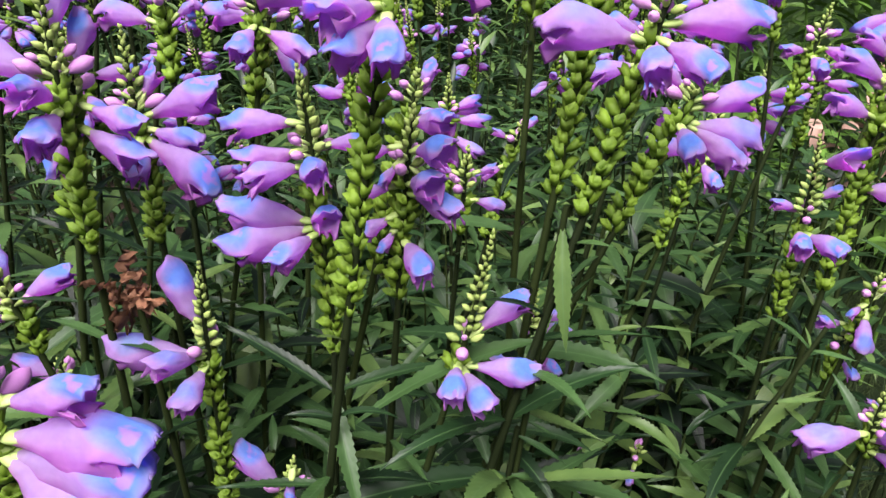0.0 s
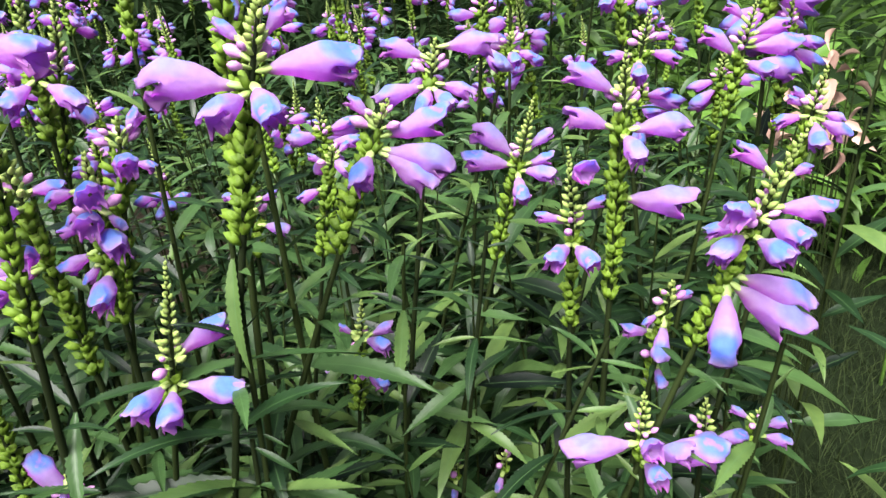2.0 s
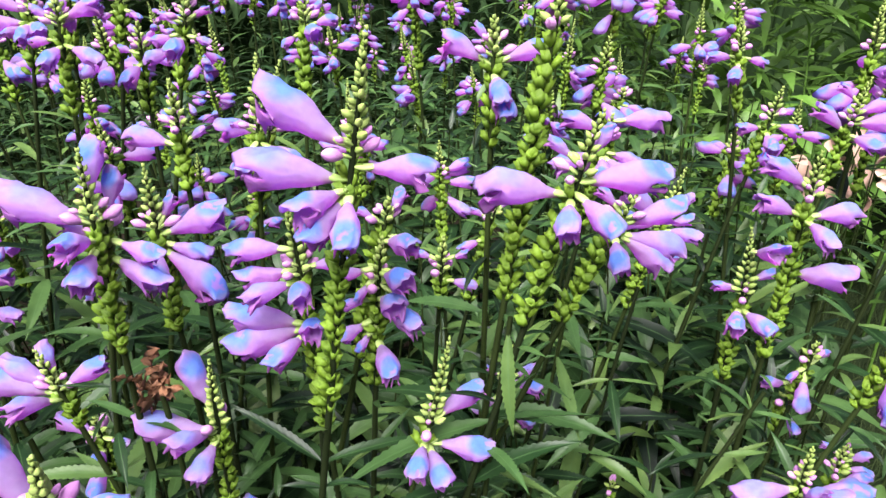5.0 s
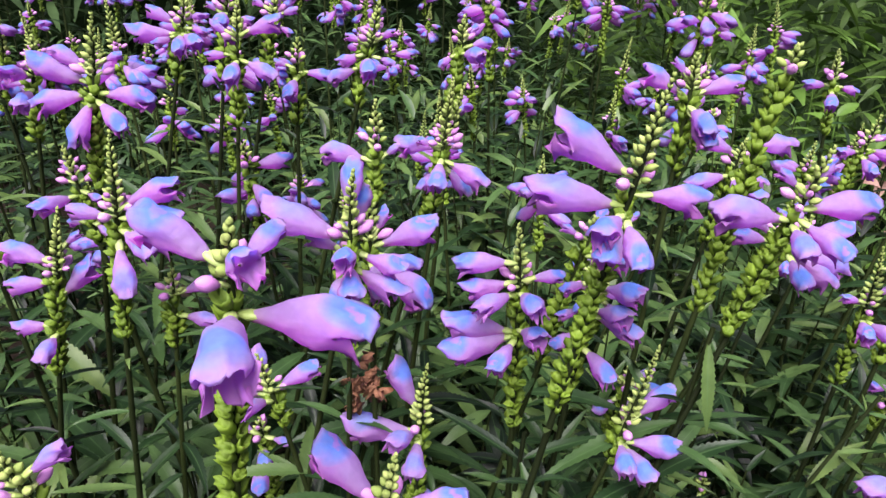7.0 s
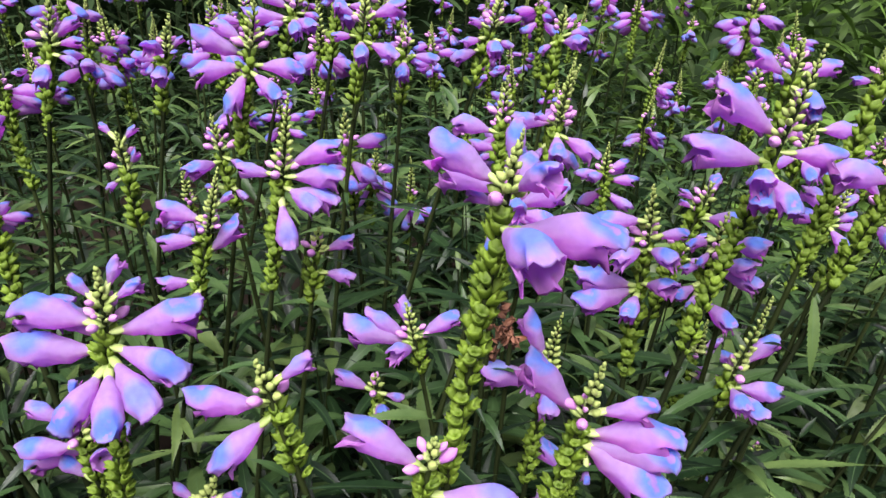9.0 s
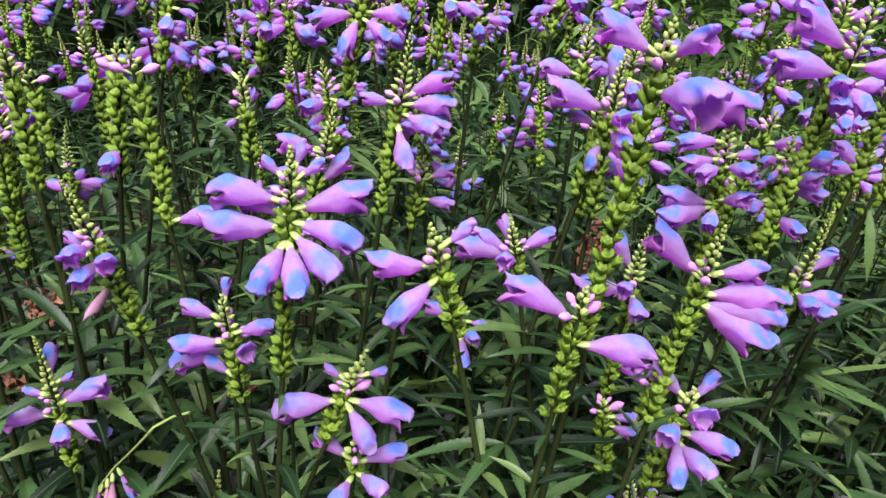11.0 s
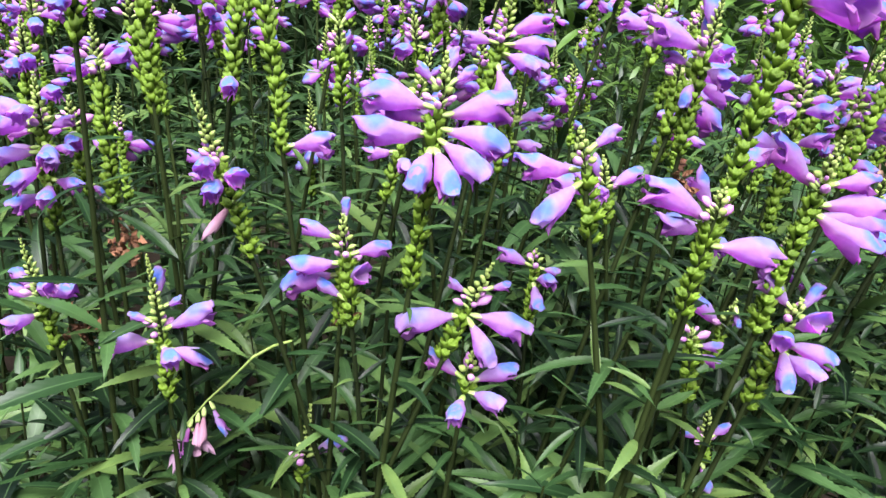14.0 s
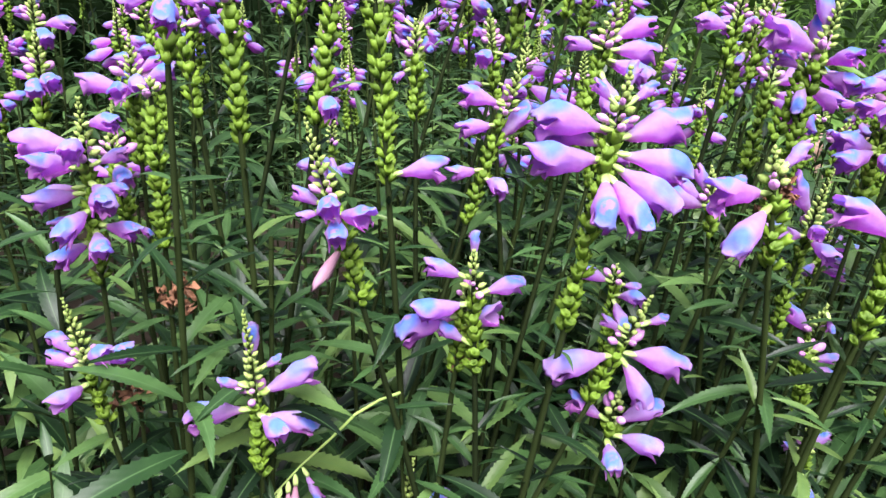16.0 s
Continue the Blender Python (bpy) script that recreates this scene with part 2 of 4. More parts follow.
    return pts, grid_faces(len(prof) + len(fl) + 4, seg, True), lf


def calyx_piece(seg=10, length=0.0066, belly=0.0029, mouth=0.34, teeth=0.16):
    """A small green bell along +x, open at its toothed mouth, a little flattened."""
    prof = [(0.0, 0.25), (0.2, 0.66), (0.5, 0.95), (0.78, (1 + mouth) / 2), (1.0, mouth)]
    if seg < 8:
        prof = [(0.0, 0.25), (0.40, 0.9), (1.0, mouth)]
    pts, lf = [], []
    for i, (s, r) in enumerate(prof):
        for j in range(seg):
            a = 2 * math.pi * j / seg
            x = s * length
            if i == len(prof) - 1:
                x += length * (teeth if j % 2 else -teeth * 0.4)
            pts.append((x, r * belly * math.cos(a), r * belly * math.sin(a) * 0.66 + 0.0008 * s * s))
            lf.append((s, 0.5, 0))
    for j in range(seg):
        a = 2 * math.pi * j / seg
        pts.append((length * 0.45, 0.03 * belly * math.cos(a), 0.03 * belly * math.sin(a)))
        lf.append((0.3, 0.5, 0))
    return pts, grid_faces(len(prof) + 1, seg, True), lf


def bead_piece(seg=8, rows=6, length=1.0, width=0.36, power=1.25):
    """A bud along +x: a drop, fuller towards the tip."""
    pts, lf = [], []
    for i in range(rows):
        s = i / (rows - 1)
        r = width * math.sin(math.pi * min(0.985, 0.06 + 0.93 * s) ** power) ** 0.8
        for j in range(seg):
            a = 2 * math.pi * j / seg
            pts.append((s * length, r * math.cos(a), r * math.sin(a)))
            lf.append((s, 0.5, 0))
    return pts, grid_faces(rows, seg, True), lf


def leaf_piece(length, width, droop, fold, seed, rows=35, cols=5):
    """A toothed lance-shaped leaf along +x, keeled at the midrib and arching over."""
    rng = random.Random(seed)
    pts, lf = [], []
    sway, wave = rng.uniform(-0.12, 0.12), rng.uniform(0, 6)
    for i in range(rows):
        t = i / (rows - 1)
        w = width * 0.5 * (math.sin(math.pi * t ** 0.78) ** 1.05 * 0.95 + 0.05 * (1 - t))
        ang = droop * t * t
        x = length * (t - 0.12 * abs(droop) * t ** 3)
        z0 = -length * ang * 0.5
        for j in range(cols):
            u = 2 * j / (cols - 1) - 1
            tooth = 0.0
            if abs(u) > 0.99 and 0 < i < rows - 1:
                tooth = (0.11 if rows > 20 else 0.05) * (1 if i % 2 else -1)
            y = u * w * (1 + tooth)
            z = z0 + fold * abs(u) * w + 0.06 * width * math.sin(wave + 5 * t + 2 * u) * t
            pts.append((x + (w * 0.16 if i % 2 and abs(u) > 0.99 else 0), y + sway * length * t * t, z))
            lf.append((t, u, 0))
    return pts, grid_faces(rows, cols, False), lf


def tube_piece(path, radii, seg=6):
    """A tube along a list of points."""
    pts, lf = [], []
    n = len(path)
    for i, p in enumerate(path):
        d = (path[min(i + 1, n - 1)] - path[max(i - 1, 0)]).normalized()
        u = d.cross(Vector((0.31, 0.95, 0.05))).normalized()
        v = d.cross(u)
        for j in range(seg):
            a = 2 * math.pi * j / seg
            q = p + radii[i] * (math.cos(a) * u + math.sin(a) * v)
            pts.append(tuple(q))
            lf.append((i / (n - 1), 0.5, 0))
    return pts, grid_faces(n, seg, True), lf


FLOWERS = [flower_piece(k, open_=o, bend=b) for k, (o, b) in enumerate([(1.0, 0.0), (0.6, -0.5), (1.3, 0.2), (0.8, -0.25), (1.1, 0.5), (1.5, -0.1), (0.9, 0.3)])]
FLOWERS_FAR = [flower_piece(k + 9, seg=9, open_=o, bend=b, rings=0) for k, (o, b) in enumerate([(1.0, 0.0), (1.3, 0.2), (0.8, -0.3)])]
CALYXES = [calyx_piece(10, 0.0064, 0.0026, 0.92, 0.16), calyx_piece(10, 0.0058, 0.0027, 1.02, 0.18), calyx_piece(10, 0.0066, 0.0025, 1.06, 0.16)]
CALYXES_FAR = [calyx_piece(6, 0.0063, 0.0026, 0.92, 0.16), calyx_piece(6, 0.0058, 0.0026, 1.05, 0.18)]
CUPS = [calyx_piece(10, 0.0070, 0.0020, 0.80, 0.14)]
BUD = bead_piece(10, 8, 1.1, 0.29, 1.35)
BEAD = bead_piece(8, 6, 1.05, 0.43, 0.85)
BEAD_FAR = bead_piece(6, 4, 1.15, 0.38, 0.85)
LEAVES = [leaf_piece(*a, seed=k) for k, a in enumerate([
    (0.062, 0.0098, 0.45, 0.30), (0.068, 0.0104, 0.85, 0.22), (0.054, 0.0086, 0.25, 0.40), (0.046, 0.0084, 1.05, 0.26),
    (0.068, 0.0110, 0.65, 0.18), (0.062, 0.0090, 0.1, 0.35), (0.040, 0.0072, 0.40, 0.35)])]
LEAVES_FAR = [leaf_piece(*a, seed=k + 20, rows=7, cols=3) for k, a in enumerate([
    (0.064, 0.0120, 0.5, 0.25), (0.070, 0.0130, 0.85, 0.2), (0.052, 0.0110, 0.3, 0.35), (0.046, 0.0095, 1.0, 0.2)])]

MESH = {
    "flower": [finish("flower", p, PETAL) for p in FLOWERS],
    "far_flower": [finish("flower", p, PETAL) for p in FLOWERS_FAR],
    "calyx": [finish("calyx", p, CALYX) for p in CALYXES],
    "cup": [finish("calyx", p, CUP) for p in CUPS],
    "bud": [finish("bud", BUD, BUD_PINK)],
    "tip": [finish("bud", BEAD, BUD_GREEN)],
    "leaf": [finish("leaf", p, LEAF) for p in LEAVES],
}


def petal_scrap(seed):
    """A shrivelled, crumpled petal."""
    rng = random.Random(seed)
    pts, lf = [], []
    for i in range(6):
        for j in range(5):
            u, v = i / 5, j / 4 - 0.5
            pts.append((u * 0.016, v * 0.0075 * math.sin(math.pi * (0.15 + 0.8 * u)), rng.uniform(-0.0030, 0.0030) + 0.006 * math.sin(u * 5 + v * 7)))
            lf.append((u, v, 0))
    return pts, grid_faces(6, 5, False), lf


MESH_WILTED = [finish("flower", p, WILTED) for p in FLOWERS_FAR[:2]]
MESH_DEAD = [finish("withered_petal", petal_scrap(k), DEAD) for k in range(3)]


class Heap:
    """Joins many pieces into one mesh."""

    def __init__(self):
        self.pts, self.faces, self.lf, self.count = [], [], [], 0

    def add(self, piece, m):
        pts, faces, lf = piece
        a = np.asarray(pts) @ np.array(m.to_3x3()).T + np.array(m.translation)
        self.pts.append(a)
        self.faces += [tuple(i + self.count for i in f) for f in faces]
        self.lf.append(np.asarray(lf))
        self.count += len(a)

    def mesh(self, name, mat):
        return finish(name, (np.concatenate(self.pts), self.faces, np.concatenate(self.lf)), mat)


def part(name, mesh, parent, m=None, label=""):
    ob = new(name, mesh)
    ob.parent = parent
    if m is not None:
        ob.matrix_basis = m
    return tagged(ob, label=label)


def aim(origin, way, size=1.0, spin=0.0, up=(0, 0, 1)):
    """A pose with +x along way and +z as near to up as can be."""
    x = Vector(way).normalized()
    y = Vector(up).cross(x)
    y = Vector((0, 1, 0)) if y.length < 1e-3 else y.normalized()
    z = x.cross(y)
    r = Matrix((x, y, z)).transposed().to_4x4() @ Matrix.Rotation(spin, 4, "X")
    return Matrix.Translation(origin) @ r @ Matrix.Diagonal((size, size, size, 1))


def polar(az, el):
    """A direction: az degrees round from +x to +y, el degrees up."""
    a, e = radians(az), radians(el)
    return Vector((math.cos(e) * math.cos(a), math.cos(e) * math.sin(a), math.sin(e)))


def plant(x, y, z, lean=(0, 0), up=0.03, down=0.04, flowers=(), pinks=5, leaves=9, seed=0, near=True, label="", size=1.0):
    """A flowering stem whose open flowers sit at (x, y, z): buds above, spent green calyxes below, then pairs of leaves.
    flowers: (height over that place in mm, azimuth, elevation, size)."""
    rng = random.Random(seed)
    base = Vector((x, y, z))
    axis = Vector((lean[0], lean[1], 1)).normalized()
    foot = Vector((x - lean[0] * z * 0.75, y - lean[1] * z * 0.75, 0.0))
    fine = near and y < 0.17
    thing = new("flowering_plant")
    thing.location = foot
    if not label:
        label = "green stem with %s pink-violet tubular flowers, buds and toothed leaves" % ("few" if len(flowers) < 5 else "many")
        if not flowers:
            label = "tall green stem ringed with old swollen calyxes, flowers fallen"
    tagged(thing, label=label, category="flower", group="flowering plants in the bed")
    bow = Vector((rng.uniform(-1, 1), rng.uniform(-1, 1), 0)) * 0.0035

    def at(s):
        """The stem's point at s metres along it from the flowers, downwards below zero."""
        if s >= 0:
            return base + axis * s + bow * (s / 0.05) ** 2
        t = min(1.0, -s / z)
        mid = base - axis * z * 0.5
        return base * (1 - t) ** 2 + mid * 2 * t * (1 - t) + foot * t * t

    steps = [up * 0.97, up * 0.5, 0.0] + [-z * k / 9 for k in range(1, 10)]
    radii = [0.0005, 0.0008, 0.0012] + [0.0012 + (0.0007 if near else 0.0005) * min(1, k / 3) for k in range(1, 10)]
    path = [at(s) - foot for s in steps]
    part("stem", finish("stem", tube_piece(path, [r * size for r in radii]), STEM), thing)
    heaps = {k: Heap() for k in ("calyx", "tip", "bud", "leaf")}

    def emit(kind, k, m, name):
        m = Matrix.Translation(-foot) @ m
        if near and (fine or kind not in ("calyx", "tip")) and (kind != "tip" or y < 0.15):
            return part(name, MESH[kind][k % len(MESH[kind])], thing, m)
        elif kind == "flower":
            part(name, MESH["far_flower"][k % 3], thing, m)
        else:
            kind = "calyx" if kind == "cup" else kind
            pool = {"calyx": CALYXES_FAR, "tip": [BEAD_FAR], "bud": [BUD], "leaf": LEAVES_FAR}[kind]
            heaps[kind].add(pool[k % len(pool)], m)

    def bloom(kind, k, m, cup):
        """A flower or bud that sits in a green calyx."""
        ob = emit(kind, k, m, kind)
        if ob:
            part("calyx", MESH["cup"][0], ob, m.inverted() @ cup, "small green calyx")
        else:
            emit("cup", 0, cup, "calyx")

    phase = rng.uniform(0, 90)
    # open flowers, each in its calyx
    for h, az, el, fs, *kind in flowers:
        o = at(h / 1000)
        w = polar(az, el)
        cup = aim(o + w * 0.0008, w, size * min(1.1, 0.8 + 0.2 * fs))
        k = rng.randrange(9)
        bloom("flower", kind[0] if kind else k, aim(o + w * 0.0055 * size, w, fs * size, rng.uniform(-0.3, 0.3)), cup)
    # spent calyxes in four ranks
    step = (0.0027 if fine else 0.0026) * size
    for i in range(int(down / step)):
        s = -0.004 - i * step
        for q in range(2):
            if rng.random() < 0.06:
                continue
            az = phase + 90 * (i % 2) + 180 * q + rng.uniform(-24, 24)
            w = polar(az, rng.uniform(34, 68))
            emit("calyx", rng.randrange(3), aim(at(s + rng.uniform(-.001, .001)) + w * rng.uniform(0.0006, 0.0020), w, size * rng.uniform(0.78, 1.08), rng.uniform(-0.5, 0.5)), "calyx")
    # buds, pink low and green high
    n = max(5, int(up / (0.0021 * size)))
    for i in range(n):
        f = i / n
        s = 0.003 + up * f * 0.98
        for q in range(2):
            k = i * 2 + q
            az = phase + 90 * (i % 2) + 180 * q + rng.uniform(-14, 14)
            w = polar(az, 25 + 50 * f + rng.uniform(-8, 8))
            if k < pinks + 3 and i % 2 == 0 or k < pinks // 2 + 1:
                b = max(0.0040, 0.0084 - 0.0008 * k) * rng.uniform(0.75, 1.1) * size
                bloom("bud", 0, aim(at(s) + w * 0.0032, w, b), aim(at(s), w, 0.62 * size))
            else:
                emit("tip", 0, aim(at(s) + w * 0.0026 * (1 - f), w, (0.0031 * (1 - f) + 0.0015) * size * rng.uniform(0.85, 1.15)), "bud")
    # leaf pairs, each at right angles to the next
    s = -down - 0.010
    k = 0
    while s > -z + 0.03 and k < leaves:
        for q in range(2):
            az = phase + 45 + 90 * (k % 2) + 180 * q + rng.uniform(-20, 20)
            grow = min(1.1, 0.32 + 0.14 * k) * rng.uniform(0.85, 1.15)
            emit("leaf", rng.randrange(20), aim(at(s), polar(az, rng.uniform(5, 48)), grow * size, rng.uniform(-0.3, 0.3)), "leaf")
        s -= rng.uniform(0.022, 0.036)
        k += 1
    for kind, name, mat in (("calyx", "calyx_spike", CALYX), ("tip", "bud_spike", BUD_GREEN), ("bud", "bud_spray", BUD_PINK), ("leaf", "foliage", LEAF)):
        if heaps[kind].count:
            part(name, heaps[kind].mesh(name, mat), thing)
    return thing


def wilted_stem(a, b, c, seed=0):
    """A thin stem that arches over from a through b to c, with shrivelled flowers hanging at its end."""
    rng = random.Random(seed)
    a, b, c = Vector(a), Vector(b), Vector(c)
    foot = Vector((a.x + 0.01, a.y + 0.02, 0))
    thing = new("wilted_stem")
    thing.location = foot
    tagged(thing, label="thin pale green stem arching over with drooping wilted pink flowers", category="flower")
    low = [foot, foot.lerp(a, 0.35) + Vector((0.012, 0.004, 0)), foot.lerp(a, 0.7) + Vector((0.008, 0, 0)), a]
    arch = [a, a.lerp(b, 0.3) + Vector((0, 0, 0.004)), a.lerp(b, 0.65) + Vector((0, 0, 0.005)), b, b.lerp(c, 0.5) + Vector((0, 0, 0.002)), c]
    part("stem", finish("stem", tube_piece([p - foot for p in low], [0.0015, 0.0014, 0.0012, 0.001]), STEM), thing)
    part("flower_stalk", finish("flower_stalk", tube_piece([p - foot for p in arch], [0.0009, 0.0008, 0.0008, 0.0007, 0.0006, 0.0005]), CUP), thing, None, "pale green arching flower stalk")
    for k in range(6):
        p = b.lerp(c, 0.45 + 0.11 * k) - foot
        w = polar(rng.uniform(180, 360), rng.uniform(-85, -55))
        m = aim(p + w * 0.005, w, rng.uniform(0.75, 1.05), rng.uniform(0, 6))
        flower = part("flower", MESH_WILTED[k % 2] if k % 3 else MESH["flower"][1], thing, m @ Matrix.Diagonal((1, 0.62, 0.62, 1)), "shrivelled pale pink flower")
        part("calyx", MESH["cup"][0], flower, (m @ Matrix.Diagonal((1, 0.62, 0.62, 1))).inverted() @ aim(p, w, 0.8), "small green calyx")


def withered_head(x, y, z, seed=0):
    """A dead flower head, brown and crumpled, on a dry stem."""
    rng = random.Random(seed)
    thing = new("withered_flower")
    thing.location = (x, y, 0)
    tagged(thing, label="dead brown crumpled flower head on a dry stem", category="dead flower")
    part("stem", finish("stem", tube_piece([Vector((0.006, 0, z * k / 5)) for k in range(6)], [0.0014] * 6), STEM), thing)
    for i in range(24):
        w = polar(rng.uniform(0, 360), rng.uniform(-70, 60))
        p = Vector((0, 0, z)) + w * rng.uniform(0.001, 0.007) + Vector((0, 0, rng.uniform(-0.010, 0.009)))
        part("withered_petal", MESH_DEAD[i % 3], thing, aim(p, w, rng.uniform(0.3, 0.55), rng.uniform(0, 6)))


def sprig(x, y, z, lean=(0, 0), leaves=(), seed=0):
    """A leafy stem whose top is at (x, y, z). leaves: (height over the top in mm, azimuth, elevation, length in mm)."""
    rng = random.Random(seed)
    top = Vector((x, y, z))
    foot = Vector((x - lean[0] * z * 0.8, y - lean[1] * z * 0.8, 0.0))
    thing = new("leafy_shoot")
    thing.location = foot
    tagged(thing, label="dark green leafy stem with opposite pairs of long toothed leaves", category="plant", group="leafy stems in the bed")
    axis = Vector((lean[0], lean[1], 1)).normalized()

    def at(s):
        t = min(1.0, -s / z)
        return top * (1 - t) ** 2 + (top - axis * z * 0.5) * 2 * t * (1 - t) + foot * t * t

    part("stem", finish("stem", tube_piece([at(-z * k / 9) - foot for k in range(10)], [0.0012 + 0.0001 * k for k in range(10)]), STEM), thing)
    for k, (h, az, el, mm) in enumerate(leaves):
        j = (0, 5, 2)[k % 3]
        m = aim(at(min(0.0, h / 1000)) - foot, polar(az, el + 5), mm / 1000 / LEAVES[j][0][-1][0], rng.uniform(-0.25, 0.25)) @ Matrix.Diagonal((1, 0.82, 1, 1))
        part("leaf", MESH["leaf"][j], thing, m)
    low = min(h for h, *_ in leaves) / 1000 - 0.03
    k = 0
    while low > -z + 0.05 and k < 8:
        for q in range(2):
            az = 40 + 90 * (k % 2) + 180 * q + rng.uniform(-25, 25)
            part("leaf", MESH["leaf"][rng.randrange(7)], thing, aim(at(low) - foot, polar(az, rng.uniform(0, 40)), rng.uniform(0.8, 1.1), rng.uniform(-0.3, 0.3)))
        low -= rng.uniform(0.025, 0.038)
        k += 1
    return thing


def whorl(rng, n, spread=14, lo=-50, hi=8):
    """n flowers round the stem at random."""
    return [(rng.uniform(-spread, 6), rng.uniform(0, 360), rng.uniform(lo, hi), rng.uniform(0.9, 1.25)) for _ in range(n)]


# ---- ground ----
def sheet(name, x0, x1, y0, y1, nx, ny, mat, rough, label, z=0.0):
    pts, lf = [], []
    for j in range(ny + 1):
        for i in range(nx + 1):
            x, y = x0 + (x1 - x0) * i / nx, y0 + (y1 - y0) * j / ny
            pts.append((x, y, z + rough * noise.noise((x * 9, y * 9, 0.3)) + 0.5 * rough * noise.noise((x * 37, y * 37, 2.3))))
            lf.append((0, 0, 0))
    ob = new(name, finish(name, (pts, grid_faces(ny + 1, nx + 1, False), lf), mat))
    return tagged(ob, label=label, category="ground", kind="structure")


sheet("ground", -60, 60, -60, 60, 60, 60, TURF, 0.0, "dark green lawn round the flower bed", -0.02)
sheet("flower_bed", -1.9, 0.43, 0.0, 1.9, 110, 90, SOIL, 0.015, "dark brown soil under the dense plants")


def grass(x0, x1, y0, y1, count, seed):
    """Blades of a lawn, joined."""
    rng = random.Random(seed)
    heap = Heap()
    blade = ([(0, -0.5, 0), (0, 0.5, 0), (0.5, -0.35, 0.05), (0.5, 0.35, 0.05), (1, 0, -0.08)], [(0, 1, 3, 2), (2, 3, 4)], [(0, 0, 0), (0, 0, 0), (0.5, 0, 0), (0.5, 0, 0), (1, 0, 0)])
    for _ in range(count):
        o = Vector((rng.uniform(x0, x1), rng.uniform(y0, y1), -0.022))
        m = aim(o, polar(rng.uniform(0, 360), rng.uniform(25, 80)), rng.uniform(0.025, 0.06))
        heap.add(blade, m @ Matrix.Diagonal((1, 0.028, 1, 1)))
    ob = new("grass", heap.mesh("grass", GRASS))
    return tagged(ob, label="dark green lawn grass at the edge of the bed", category="grass", kind="stuff")


grass(0.40, 1.25, 0.30, 1.40, 14000, 8)


def leafy_backdrop():
    """Leaves, trunks and a core added behind the bed, coloured deep green for the dark shade there."""
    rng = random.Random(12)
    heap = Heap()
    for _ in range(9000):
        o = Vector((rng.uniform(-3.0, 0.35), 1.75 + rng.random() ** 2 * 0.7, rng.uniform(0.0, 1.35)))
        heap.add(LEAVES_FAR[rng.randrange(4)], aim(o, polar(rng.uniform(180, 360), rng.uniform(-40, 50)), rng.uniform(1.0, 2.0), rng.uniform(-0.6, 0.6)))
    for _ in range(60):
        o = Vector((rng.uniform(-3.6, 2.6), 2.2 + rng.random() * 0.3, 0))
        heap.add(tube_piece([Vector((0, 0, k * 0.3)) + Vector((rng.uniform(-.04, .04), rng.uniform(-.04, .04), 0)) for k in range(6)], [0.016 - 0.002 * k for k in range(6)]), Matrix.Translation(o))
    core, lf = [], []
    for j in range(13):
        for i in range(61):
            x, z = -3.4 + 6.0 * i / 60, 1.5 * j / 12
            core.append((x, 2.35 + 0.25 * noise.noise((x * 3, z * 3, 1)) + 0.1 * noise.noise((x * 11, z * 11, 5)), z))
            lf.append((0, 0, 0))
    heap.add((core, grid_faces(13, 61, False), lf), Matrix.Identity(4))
    ob = new("shrubbery", heap.mesh("shrubbery", BACKDROP_SHADE))
    tagged(ob, label="leafy backdrop added and coloured near-black for the shade behind the bed", category="shrub", kind="stuff")


leafy_backdrop()
bright = Heap()
rng_b = random.Random(31)
for _ in range(6000):
    o = Vector((rng_b.uniform(0.2, 2.4), 1.25 + rng_b.random() ** 2 * 0.9, rng_b.uniform(0.0, 1.0)))
    bright.add(LEAVES_FAR[rng_b.randrange(4)], aim(o, polar(rng_b.uniform(180, 360), rng_b.uniform(-40, 50)), rng_b.uniform(1.0, 2.0), rng_b.uniform(-0.6, 0.6)))
tagged(new("bushes", bright.mesh("bushes", BROAD)), label="mid green leafy bushes beyond the end of the bed", category="shrub", kind="stuff")



def broad_plant(x, y, seed, n=9, size=1.0):
    """A clump of broad, bright green leaves on stalks."""
    rng = random.Random(seed)
    thing = new("broad_leaved_plant")
    thing.location = (x, y, -0.02)
    tagged(thing, label="leafy stem with broad mid green leaves behind the flowers", category="plant", group="broad-leaved plants")
    top = rng.uniform(0.42, 0.56) * size
    bend = Vector((rng.uniform(-.06, .06), rng.uniform(-.06, .06), 0))
    part("stem", finish("stem", tube_piece([Vector((0, 0, top * q / 5)) + bend * (q / 5) ** 2 for q in range(6)], [0.003 - 0.0003 * q for q in range(6)]), BROAD), thing)
    for k in range(n):
        f = 1 - 0.62 * k / n
        p = Vector((0, 0, top * f)) + bend * f * f
        part("leaf", BROAD_LEAF[k % 2], thing, aim(p, polar(137 * k + rng.uniform(-20, 20), rng.uniform(-10, 45)), rng.uniform(0.7, 1.2) * size, rng.uniform(-0.4, 0.4)))


